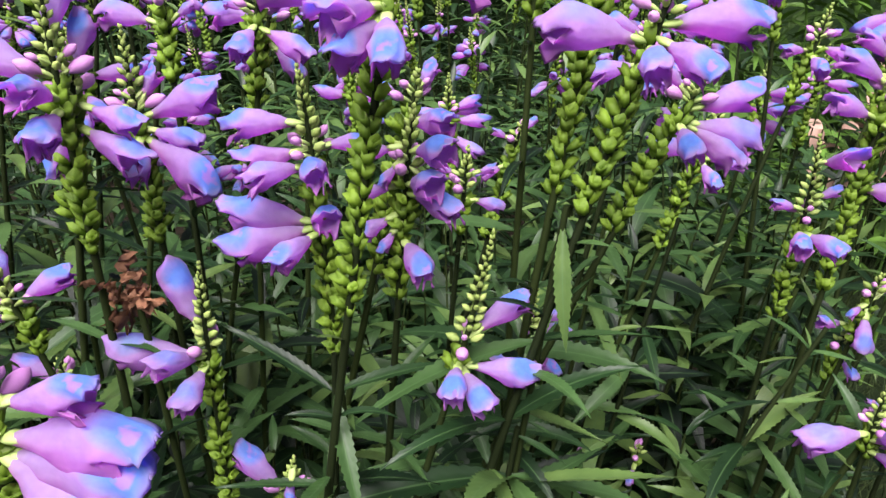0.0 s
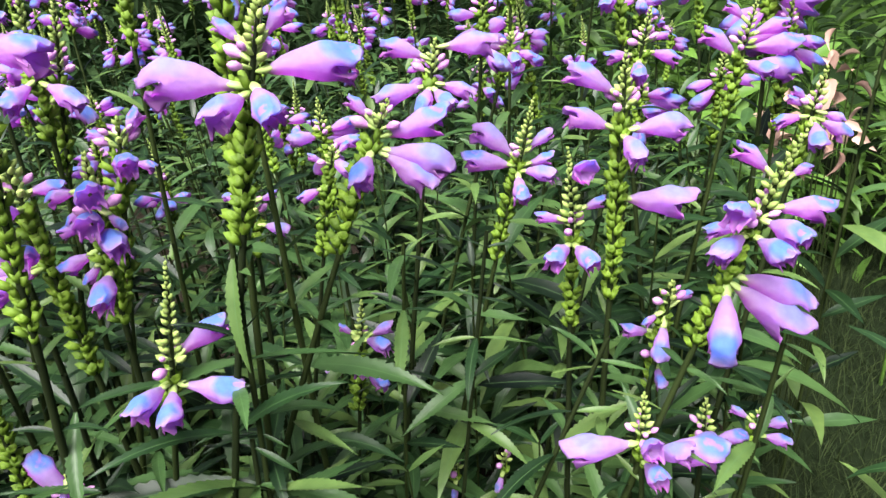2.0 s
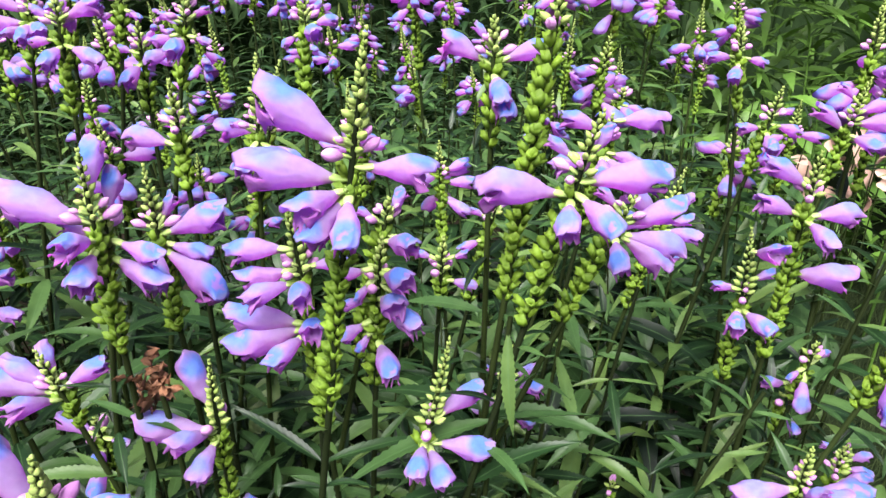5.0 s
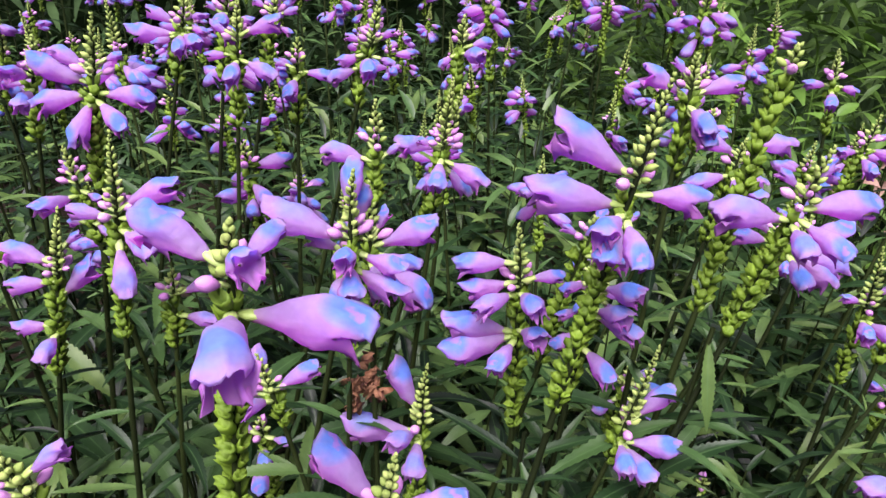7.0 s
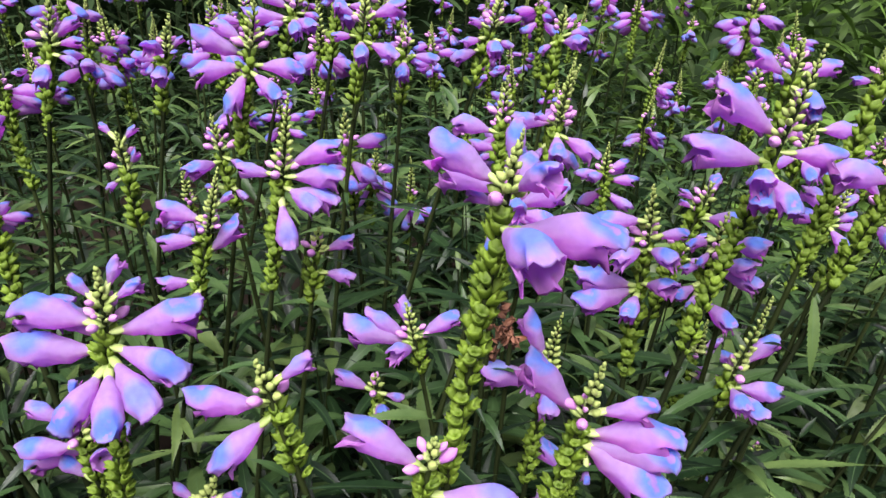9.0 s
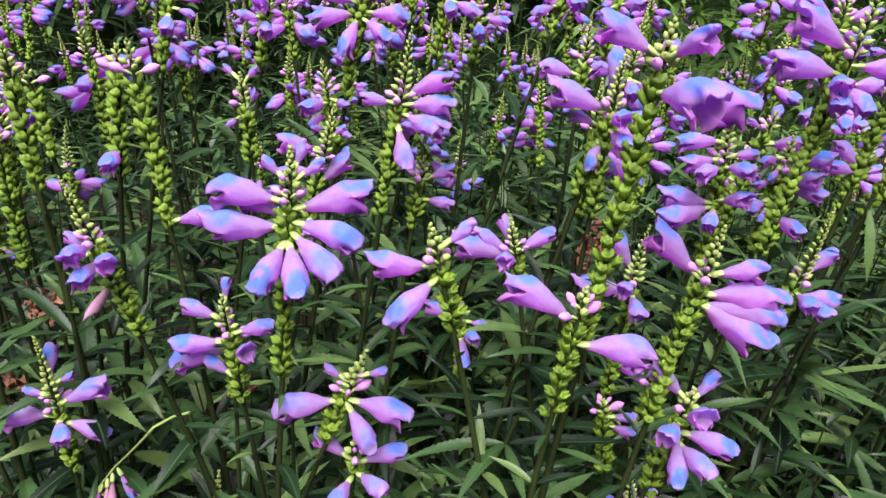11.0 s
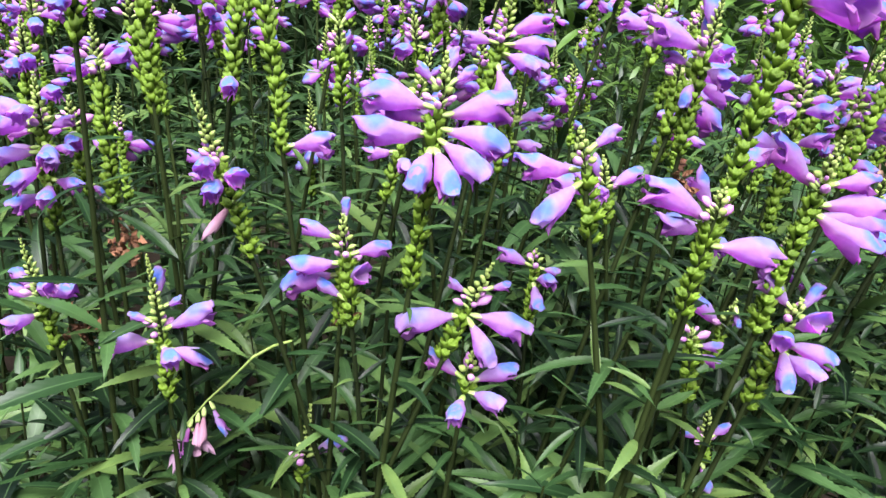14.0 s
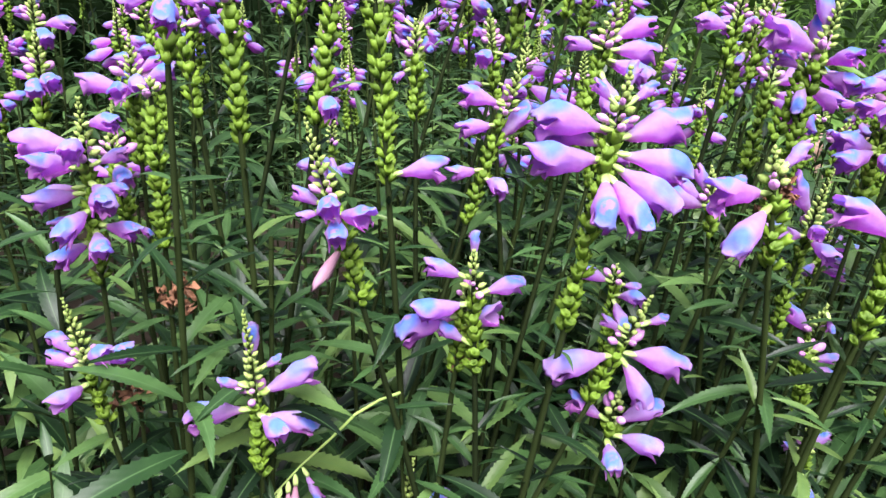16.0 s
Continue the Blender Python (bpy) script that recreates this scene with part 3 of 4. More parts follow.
BROAD_LEAF = [finish("leaf", leaf_piece(0.058, 0.023, d, 0.25, 70 + k, 16, 5), BROAD) for k, d in enumerate((0.6, 1.0))]
DRY_LEAF = [finish("dry_leaf", leaf_piece(0.034, 0.017, d, 0.6, 80 + k, 9, 5), DRY) for k, d in enumerate((0.8, 1.6))]
for k, (x, y) in enumerate([(0.46, 0.86), (0.58, 0.96), (0.44, 1.06), (0.70, 0.88), (0.56, 1.16), (0.80, 1.06), (0.36, 1.22), (0.94, 0.96), (0.68, 1.22)]):
    broad_plant(x, y, 400 + k, 18)
for k in range(14):
    rng = random.Random(500 + k)
    o = (0.47 + rng.uniform(-.06, .06), 0.70 + rng.uniform(-.05, .05), 0.51 + rng.uniform(-.08, .06))
    thing = new("dry_leaf_stem")
    thing.location = (o[0], o[1], -0.02)
    tagged(thing, label="thin stem with curled dry pinkish-brown leaves", category="dead leaf", group="dry leaves")
    part("stem", finish("stem", tube_piece([Vector((0, 0, 0)), Vector((0.004, 0, 0.2)), Vector((0, 0, o[2] + 0.02))], [0.0010, 0.0009, 0.0007]), STEM), thing)
    for q in range(2):
        part("leaf", DRY_LEAF[(k + q) % 2], thing, aim((0, 0, o[2] + 0.02 - 0.03 * q), polar(rng.uniform(0, 360), rng.uniform(-70, 30)), rng.uniform(0.5, 1.1), rng.uniform(-1, 1)), "curled dry pinkish leaf")

# ---- the plants nearest to the path ----
plant(-0.1203, 0.2120, 0.6289, lean=(0.22, -0.00), up=0.013, down=0.040, seed=100, pinks=3,
      flowers=[(7, 63, 60, 0.81), (1, 348, -22, 0.89), (-1, 170, 19, 0.72), (-3, 234, -58, 0.82), (-6, 341, -32, 1.08)])
plant(-0.4908, 0.2362, 0.5661, lean=(-0.00, 0.00), up=0.031, down=0.062, seed=101, pinks=3,
      flowers=[(10, 166, -1, 1.23), (5, 168, -7, 0.77), (0, 170, -12, 0.69), (-9, 173, -18, 0.84), (-6, 300, -15, 1.00), (0, 355, 21, 0.71), (-9, 344, -4, 0.59), (-26, 172, -15, 0.75), (-39, 174, -19, 0.53), (-14, 292, 4, 1.00), (14, 267, -7, 1.00), (-20, 250, -12, 1.1), (-30, 285, -18, 1.0), (-36, 230, -14, 0.9), (4, 225, -2, 1.1), (-12, 205, -8, 1.0), (20, 320, 12, 0.9), (-28, 330, -8, 0.9)])
plant(-0.1615, 0.2113, 0.5491, lean=(-0.20, 0.01), up=0.024, down=0.020, seed=102, pinks=3,
      flowers=[(1, 173, 7, 1.50), (3, 167, 19, 1.11), (4, 131, 55, 0.80), (3, 13, 29, 1.00), (-2, 239, 23, 1.00)])
plant(-0.0127, 0.2140, 0.6016, lean=(0.09, 0.01), up=0.025, down=0.047, seed=103, pinks=5,
      flowers=[(13, 193, -10, 0.56), (10, 212, -40, 0.45), (-1, 194, -12, 0.51), (-4, 314, 0, 1.00), (-11, 202, -26, 0.64), (-14, 219, -46, 0.45), (6, 345, -38, 0.45), (-22, 290, -5, 1.00), (11, 304, 10, 1.00), (-1, 295, 13, 1.00)])
plant(0.0639, 0.2053, 0.6526, lean=(0.28, 0.04), up=0.028, down=0.062, seed=104, pinks=4,
      flowers=[(-3, 184, 7, 1.41), (-4, 260, -10, 1.00), (-1, 301, -20, 1.00), (2, 9, 1, 1.39), (8, 164, 39, 0.52), (9, 33, 40, 0.59)])
plant(0.0554, 0.2249, 0.7016, lean=(0.14, 0.01), up=0.013, down=0.110, seed=105, pinks=0,
      flowers=[])
plant(0.0925, 0.2473, 0.6176, lean=(0.46, 0.07), up=0.014, down=0.056, seed=106, pinks=3,
      flowers=[(4, 159, 45, 0.57), (-5, 268, -16, 1.00), (0, 11, 5, 1.17), (-4, 358, -19, 1.31), (-4, 347, -36, 1.13)])
plant(0.0068, 0.1987, 0.5391, lean=(0.25, 0.03), up=0.050, down=0.020, seed=107, pinks=3,
      flowers=[(-2, 262, -2, 1.00), (-4, 294, -12, 1.00), (-4, 359, -14, 1.12), (7, 22, 28, 1.04)])
plant(0.0492, 0.3194, 0.4644, lean=(0.17, 0.02), up=0.032, down=0.047, seed=108, pinks=2,
      flowers=[(8, 172, 26, 0.47), (8, 12, 12, 0.72), (7, 321, 11, 1.00), (-4, 201, -27, 0.80), (-6, 284, 15, 1.00), (-12, 314, -4, 1.00)])
plant(0.1952, 0.2869, 0.6084, lean=(0.04, 0.01), up=0.027, down=0.095, seed=109, pinks=4,
      flowers=[(8, 170, 32, 1.09), (-6, 179, 17, 0.99), (-7, 280, -10, 1.00), (-6, 7, -3, 1.17), (-38, 1, -14, 1.41)])
plant(0.2414, 0.2464, 0.5698, lean=(0.35, 0.05), up=0.046, down=0.059, seed=110, pinks=6,
      flowers=[(-23, 258, -62, 1.42), (-23, 343, -41, 1.50), (-20, 355, -25, 1.44), (2, 188, 0, 0.68), (0, 224, -8, 1.00), (22, 163, 41, 0.76), (11, 3, -11, 0.98), (6, 291, -1, 1.00), (-1, 285, -4, 1.00), (21, 17, 18, 0.45), (7, 227, 18, 1.00)])
plant(0.2011, 0.2358, 0.4661, lean=(-0.04, -0.00), up=0.029, down=0.015, seed=111, pinks=6,
      flowers=[(1, 188, -4, 1.47), (-4, 276, 39, 1.00), (-4, 323, 22, 1.00), (-9, 280, 15, 1.00), (-6, 4, -5, 1.50)])
plant(0.2365, 0.2613, 0.4467, lean=(-0.01, -0.00), up=0.023, down=0.020, seed=112, pinks=4,
      flowers=[(-3, 7, 2, 0.77)])
plant(0.1732, 0.2878, 0.5505, lean=(0.02, 0.00), up=0.043, down=0.052, seed=113, pinks=5,
      flowers=[(8, 183, 10, 0.58), (-3, 244, 0, 1.00), (-3, 288, -4, 1.00), (31, 284, 18, 1.00), (13, 12, 8, 0.54)])
plant(0.1496, 0.3613, 0.5645, lean=(0.28, 0.04), up=0.036, down=0.065, seed=114, pinks=4,
      flowers=[(0, 167, 37, 1.30), (-3, 184, 9, 1.29), (4, 24, 29, 0.78), (-3, 10, 4, 0.73), (-6, 322, 5, 1.00), (-6, 274, -22, 1.00)])
plant(0.1041, 0.3487, 0.6175, lean=(0.18, 0.03), up=0.019, down=0.053, seed=115, pinks=3,
      flowers=[(-3, 193, -9, 1.22), (-3, 264, -17, 1.00), (-3, 300, -23, 1.00), (-1, 357, -22, 0.87), (10, 177, 21, 1.11), (17, 6, -4, 1.27)])
plant(0.0402, 0.3506, 0.5696, lean=(0.25, 0.04), up=0.012, down=0.059, seed=116, pinks=2,
      flowers=[(2, 175, 24, 0.45), (5, 31, 38, 0.45), (-10, 199, -21, 0.70)])
plant(-0.0120, 0.2390, 0.6195, lean=(0.25, 0.04), up=0.013, down=0.069, seed=117, pinks=5,
      flowers=[(2, 41, 48, 0.59), (2, 171, 31, 0.45), (-2, 358, -19, 0.45), (-5, 308, 11, 1.00)])
plant(-0.0796, 0.3119, 0.6380, lean=(0.26, 0.04), up=0.040, down=0.052, seed=118, pinks=6,
      flowers=[(5, 187, 2, 1.05), (-6, 214, -42, 0.62), (-5, 338, -45, 0.86)])
plant(0.2885, 0.4283, 0.6028, lean=(0.15, 0.02), up=0.034, down=0.040, seed=119, pinks=4,
      flowers=[(-4, 163, 40, 1.14), (17, 161, 43, 0.66), (10, 15, 13, 1.04), (4, 5, -6, 1.36), (-7, 3, -10, 1.50), (-3, 303, -17, 1.00)])
plant(0.3103, 0.3694, 0.5789, lean=(0.18, 0.03), up=0.025, down=0.034, seed=120, pinks=4,
      flowers=[(3, 174, 26, 0.49), (3, 356, -23, 0.59), (0, 264, -31, 1.00), (0, 350, -32, 0.84), (0, 191, -5, 0.76), (6, 168, 34, 0.45)])
plant(0.2241, 0.4078, 0.6134, lean=(0.23, 0.03), up=0.023, down=0.037, seed=121, pinks=6,
      flowers=[(-2, 190, -4, 0.75), (0, 359, -18, 0.85), (-5, 259, -15, 1.00), (5, 12, 8, 0.45)])
plant(0.2214, 0.2911, 0.5055, lean=(0.14, 0.02), up=0.014, down=0.025, seed=122, pinks=3,
      flowers=[(0, 202, -26, 0.45), (0, 21, 25, 0.45), (-3, 248, -60, 0.88)])
plant(0.1450, 0.4944, 0.6051, lean=(0.33, 0.05), up=0.009, down=0.031, seed=123, pinks=3,
      flowers=[(0, 184, 8, 1.24), (-1, 357, -22, 0.72), (-3, 284, -7, 1.00)])
plant(-0.0657, 0.2023, 0.4618, lean=(0.17, -0.00), up=0.021, down=0.036, seed=124, pinks=2,
      flowers=[(0, 158, 36, 1.21), (20, 262, -50, 0.5)])
plant(-0.0904, 0.2070, 0.5317, lean=(0.04, -0.00), up=0.041, down=0.079, seed=125, pinks=2,
      flowers=[(0, 180, -1, 1.50), (-1, 263, -12, 1.00), (10, 144, 48, 1.20), (1, 236, 18, 1.00)])
plant(-0.0132, 0.1822, 0.6703, lean=(0.18, -0.00), up=0.043, down=0.105, seed=126, pinks=3,
      flowers=[(6, 165, 24, 1.44), (-5, 177, 5, 1.50), (-7, 237, -6, 1.00), (-8, 272, -26, 1.00), (-9, 243, -26, 1.00), (0, 356, -6, 1.04)])
plant(-0.0454, 0.2183, 0.6058, lean=(-0.03, 0.00), up=0.033, down=0.081, seed=127, pinks=4,
      flowers=[(15, 180, -1, 1.11), (6, 187, -15, 1.00), (-22, 178, 3, 1.39), (-23, 190, -19, 1.43), (-25, 240, -9, 1.00), (6, 3, 7, 0.70), (0, 282, 12, 1.00), (-20, 287, 16, 1.00), (0, 218, 0, 1.00)])
plant(-0.1198, 0.2052, 0.6359, lean=(0.05, -0.00), up=0.032, down=0.059, seed=128, pinks=3,
      flowers=[(3, 173, 12, 1.47), (-6, 277, -15, 1.00), (10, 86, 62, 1.00), (-4, 271, 20, 1.00)])
plant(-0.1153, 0.2431, 0.6153, lean=(0.01, -0.00), up=0.032, down=0.053, seed=129, pinks=4,
      flowers=[(0, 6, 13, 1.34), (-3, 351, -15, 0.93), (-5, 337, -35, 1.50), (-6, 285, -20, 1.00), (3, 36, 49, 0.61)])
plant(-0.1376, 0.1072, 0.6715, lean=(0.11, -0.00), up=0.020, down=0.115, seed=130, pinks=2,
      flowers=[(-4, 282, 2, 1.45, 5), (-5, 354, -7, 1.50), (8, 165, 24, 1.05), (7, 300, 30, 0.85), (6, 60, 20, 0.7)])
plant(-0.2543, 0.2916, 0.6803, lean=(0.18, -0.00), up=0.032, down=0.059, seed=131, pinks=5,
      flowers=[(-1, 172, 13, 1.25), (-6, 184, -10, 1.24), (-6, 229, -56, 1.13), (-5, 355, -7, 1.14), (-8, 320, -26, 1.00), (9, 8, 17, 0.45), (5, 166, 23, 0.86)])
plant(-0.2311, 0.2380, 0.6294, lean=(0.15, -0.01), up=0.043, down=0.070, seed=132, pinks=8,
      flowers=[(2, 175, 5, 0.81), (6, 9, 22, 1.22), (2, 356, -2, 1.19), (-4, 350, -15, 1.14), (-7, 288, -61, 1.10), (-2, 323, -19, 1.00)])
plant(-0.2779, 0.2566, 0.5876, lean=(0.25, -0.01), up=0.040, down=0.065, seed=133, pinks=9,
      flowers=[(9, 172, 10, 1.11), (-2, 182, -9, 0.99), (-13, 18, 35, 1.13), (-29, 184, -12, 0.86), (-34, 277, -3, 1.00), (16, 21, 38, 0.45)])
plant(-0.2175, 0.2495, 0.5793, lean=(0.13, -0.01), up=0.017, down=0.030, seed=134, pinks=5,
      flowers=[(4, 5, 15, 0.77), (-8, 352, -10, 0.80)])
plant(-0.1979, 0.3489, 0.6876, lean=(0.12, -0.01), up=0.026, down=0.048, seed=135, pinks=5,
      flowers=[(-4, 180, -6, 0.61), (-7, 274, -14, 1.00), (-6, 344, -25, 0.94), (7, 4, 13, 0.99), (6, 168, 18, 0.54)])
plant(-0.0803, 0.2973, 0.6454, lean=(0.12, -0.01), up=0.038, down=0.034, seed=136, pinks=7,
      flowers=[(0, 167, 20, 0.45), (-3, 261, -24, 1.00), (-4, 341, -29, 1.08)])
plant(-0.1148, 0.2850, 0.6482, lean=(0.04, -0.00), up=0.026, down=0.029, seed=137, pinks=4,
      flowers=[(-5, 173, 9, 1.09), (-5, 15, 31, 0.45), (0, 147, 45, 0.45)])
plant(-0.2780, 0.1319, 0.6078, lean=(0.09, -0.01), up=0.026, down=0.087, seed=138, pinks=8,
      flowers=[(3, 172, 6, 1.35), (-8, 179, -6, 1.40), (-3, 150, 4, 1.0), (0, 10, 6, 1.40), (-5, 342, -12, 1.30), (-9, 318, -28, 1.25), (-13, 285, -32, 1.20), (-13, 246, -30, 1.15), (14, 46, 56, 0.55), (12, 10, 30, 0.55), (11, 160, 38, 0.5)])
plant(-0.2138, 0.1123, 0.5897, lean=(-0.24, 0.02), up=0.019, down=0.034, seed=139, pinks=3,
      flowers=[(2, 179, -5, 1.16), (-2, 202, -40, 1.18), (9, 15, 32, 0.68)])
plant(-0.1575, 0.0968, 0.5733, lean=(0.10, -0.01), up=0.016, down=0.048, seed=140, pinks=4,
      flowers=[(1, 163, 25, 1.39), (-9, 352, -8, 1.40)])
plant(-0.1002, 0.1118, 0.5837, lean=(0.14, -0.01), up=0.028, down=0.074, seed=141, pinks=5,
      flowers=[(3, 157, 35, 1.25), (-3, 352, -5, 1.50), (-6, 338, -34, 1.47), (-8, 350, -9, 1.50), (6, 356, 6, 0.96)])
plant(-0.0952, 0.1093, 0.5162, lean=(0.20, -0.02), up=0.014, down=0.051, seed=142, pinks=2,
      flowers=[(8, 156, 36, 0.96), (6, 18, 44, 0.71), (0, 270, 30, 1.00), (-3, 230, 5, 1.00), (-8, 262, -46, 1.00), (-9, 348, -15, 1.17), (-13, 292, -10, 1.00)])
plant(-0.2556, 0.1327, 0.5088, lean=(0.36, -0.04), up=0.028, down=0.031, seed=143, pinks=6,
      flowers=[(-1, 179, -12, 1.39), (-1, 321, -53, 1.12), (0, 348, -15, 1.30), (14, 358, 9, 0.48), (10, 165, 20, 0.50)])
plant(-0.2513, 0.1342, 0.4675, lean=(0.07, -0.01), up=0.015, down=0.010, seed=144, pinks=3,
      flowers=[(0, 163, 24, 0.93), (-2, 2, 18, 1.07), (-9, 249, -1, 1.00), (-6, 308, 4, 1.00)])
PERCHED = plant(-0.3175, 0.1647, 0.5231, lean=(-0.11, 0.01), up=0.023, down=0.042, seed=145, pinks=3,
      flowers=[(10, 168, 14, 0.88), (16, 78, 67, 0.53), (2, 359, 11, 0.89), (-2, 179, -12, 1.10), (-26, 163, 25, 0.71)])
plant(-0.4177, 0.1753, 0.4670, lean=(-0.03, 0.00), up=0.049, down=0.044, seed=146, pinks=5,
      flowers=[(18, 91, 67, 0.82), (18, 4, 22, 0.45), (5, 4, 22, 1.23), (-2, 177, -8, 1.26), (-3, 296, -3, 1.00), (-6, 349, -11, 1.12), (10, 171, 7, 0.52)])
ARCHED = plant(-0.3824, 0.1790, 0.5641, lean=(-0.31, 0.03), up=0.040, down=0.050, seed=147, pinks=5,
      flowers=[(2, 143, 51, 0.48), (0, 182, -18, 0.45), (-2, 301, 5, 1.00), (-1, 164, 22, 0.66), (-4, 266, -5, 1.00), (6, 267, -1, 1.00)])
plant(-0.1848, 0.2576, 0.4777, lean=(-0.03, 0.00), up=0.014, down=0.054, seed=148, pinks=3,
      flowers=[(2, 167, 15, 1.08), (2, 349, -11, 0.59), (-7, 270, -41, 1.00), (-7, 286, 17, 1.00)])
plant(-0.0819, 0.1662, 0.3946, lean=(-0.10, 0.01), up=0.032, down=0.015, seed=149, pinks=4,
      flowers=[(5, 7, 28, 0.65), (-9, 289, -65, 0.76), (5, 168, 13, 0.55)])
plant(-0.1123, 0.1617, 0.4740, lean=(-0.16, 0.02), up=0.008, down=0.041, seed=150, pinks=4,
      flowers=[(0, 352, -4, 0.62), (-4, 344, -22, 0.64)])
plant(-0.3403, 0.1805, 0.3732, lean=(0.07, -0.01), up=0.043, down=0.015, seed=151, pinks=4,
      flowers=[(5, 4, 22, 1.08)])
plant(-0.4833, 0.2615, 0.5606, lean=(-0.10, 0.03), up=0.019, down=0.044, seed=152, pinks=5,
      flowers=[(3, 172, -21, 0.60), (0, 289, -8, 1.00), (-31, 332, -25, 0.45)])
plant(-0.4753, 0.2848, 0.5968, lean=(-0.01, 0.00), up=0.023, down=0.046, seed=153, pinks=3,
      flowers=[(-2, 164, -2, 1.09), (-3, 260, 7, 1.00), (0, 352, 19, 0.90), (3, 3, 38, 0.61), (0, 287, 7, 1.00)])
plant(-0.4998, 0.2219, 0.4654, lean=(-0.17, 0.05), up=0.037, down=0.034, seed=154, pinks=4,
      flowers=[(4, 150, 29, 0.80), (-2, 158, 13, 0.81), (-8, 238, -4, 1.00), (1, 351, 18, 0.98), (6, 311, 23, 1.00)])
plant(-0.4227, 0.2089, 0.6414, lean=(-0.05, 0.02), up=0.017, down=0.058, seed=155, pinks=0,
      flowers=[])
plant(-0.3615, 0.2049, 0.6453, lean=(-0.11, 0.03), up=0.018, down=0.079, seed=156, pinks=0,
      flowers=[(-74, 348, 11, 1.12)])
plant(-0.3777, 0.2247, 0.6430, lean=(0.14, -0.04), up=0.015, down=0.056, seed=157, pinks=0,
      flowers=[(-32, 114, 61, 0.45), (-37, 115, 61, 0.45), (-40, 276, -3, 1.00)])
plant(-0.4625, 0.2536, 0.5943, lean=(-0.00, 0.00), up=0.008, down=0.078, seed=158, pinks=0,
      flowers=[])
plant(-0.4495, 0.2772, 0.6244, lean=(-0.14, 0.04), up=0.011, down=0.043, seed=159, pinks=0,
      flowers=[])
plant(0.0363, 0.2710, 0.6838, lean=(0.02, -0.00), up=0.018, down=0.037, seed=160, pinks=4,
      flowers=[(-1, 165, 25, 0.97), (0, 7, 15, 0.99), (-4, 277, -14, 1.00), (-5, 282, -31, 1.00), (5, 142, 49, 0.45)])
plant(0.2153, 0.4531, 0.6475, lean=(-0.12, 0.00), up=0.025, down=0.040, seed=161, pinks=6,
      flowers=[(0, 180, -1, 0.79), (0, 351, -15, 0.64), (-4, 244, -18, 1.00)])
plant(-0.3181, 0.1745, 0.5109, lean=(0.05, -0.00), up=0.013, down=0.035, seed=162, pinks=3,
      flowers=[(-1, 183, -14, 1.34), (-8, 307, 32, 1.00)])
plant(0.0100, 0.2977, 0.5606, lean=(0.08, -0.00), up=0.025, down=0.022, seed=163, pinks=4,
      flowers=[(0, 353, -14, 0.69), (12, 4, 8, 0.45), (11, 172, 16, 0.45)])
plant(-0.2491, 0.4076, 0.6881, lean=(0.27, 0.00), up=0.025, down=0.038, seed=164, pinks=4,
      flowers=[(1, 169, 20, 0.91), (-4, 193, -23, 0.65), (-3, 309, -15, 1.00), (0, 355, -10, 0.53), (-4, 183, -5, 1.30), (-4, 283, -15, 1.00)])
plant(-0.2166, 0.3976, 0.6967, lean=(0.18, 0.00), up=0.024, down=0.039, seed=165, pinks=4,
      flowers=[(0, 162, 31, 0.45), (-1, 356, -7, 0.58), (-3, 290, -15, 1.00), (3, 274, -12, 1.00)])
plant(-0.1899, 0.4076, 0.6936, lean=(0.24, 0.00), up=0.023, down=0.035, seed=166, pinks=3,
      flowers=[(-2, 193, -23, 0.46), (2, 8, 15, 0.53), (-1, 343, -29, 0.45), (5, 165, 26, 0.45)])
plant(-0.1201, 0.3289, 0.6926, lean=(0.27, 0.00), up=0.024, down=0.034, seed=167, pinks=6,
      flowers=[(1, 169, 19, 0.45), (2, 15, 26, 0.45), (-3, 190, -19, 0.60), (-4, 350, -19, 0.45), (-10, 191, -20, 0.78), (-6, 276, -6, 1.00)])
plant(-0.0690, 0.3758, 0.6842, lean=(0.10, 0.00), up=0.017, down=0.042, seed=168, pinks=3,
      flowers=[(-2, 199, -32, 0.51), (0, 5, 10, 0.68), (3, 29, 42, 0.45), (-3, 297, 3, 1.00)])
plant(-0.3785, 0.3280, 0.6749, lean=(0.23, -0.02), up=0.028, down=0.047, seed=169, pinks=3,
      flowers=[(1, 20, 38, 0.78), (-1, 175, 2, 0.45), (-1, 1, 9, 0.69), (-5, 347, -18, 0.57), (-9, 280, -22, 1.00), (1, 151, 40, 0.45)])
plant(-0.3223, 0.3551, 0.6646, lean=(0.19, -0.01), up=0.025, down=0.041, seed=170, pinks=5,
      flowers=[(-2, 175, 2, 0.72), (-4, 276, -13, 1.00), (2, 23, 42, 0.45), (3, 265, 14, 1.00)])
plant(-0.1714, 0.3817, 0.6686, lean=(0.07, -0.00), up=0.017, down=0.037, seed=171, pinks=5,
      flowers=[(-2, 354, -4, 0.81), (-4, 267, -21, 1.00), (0, 170, 12, 0.45)])
plant(-0.5225, 0.2989, 0.5958, lean=(0.07, -0.02), up=0.024, down=0.033, seed=172, pinks=5,
      flowers=[(-2, 157, 15, 0.45), (-1, 299, 3, 1.00), (-3, 279, 1, 1.00)])
plant(-0.5338, 0.3433, 0.6168, lean=(0.07, -0.02), up=0.016, down=0.032, seed=173, pinks=5,
      flowers=[(-2, 180, -35, 0.45), (2, 345, 4, 0.83), (0, 297, -12, 1.00)])
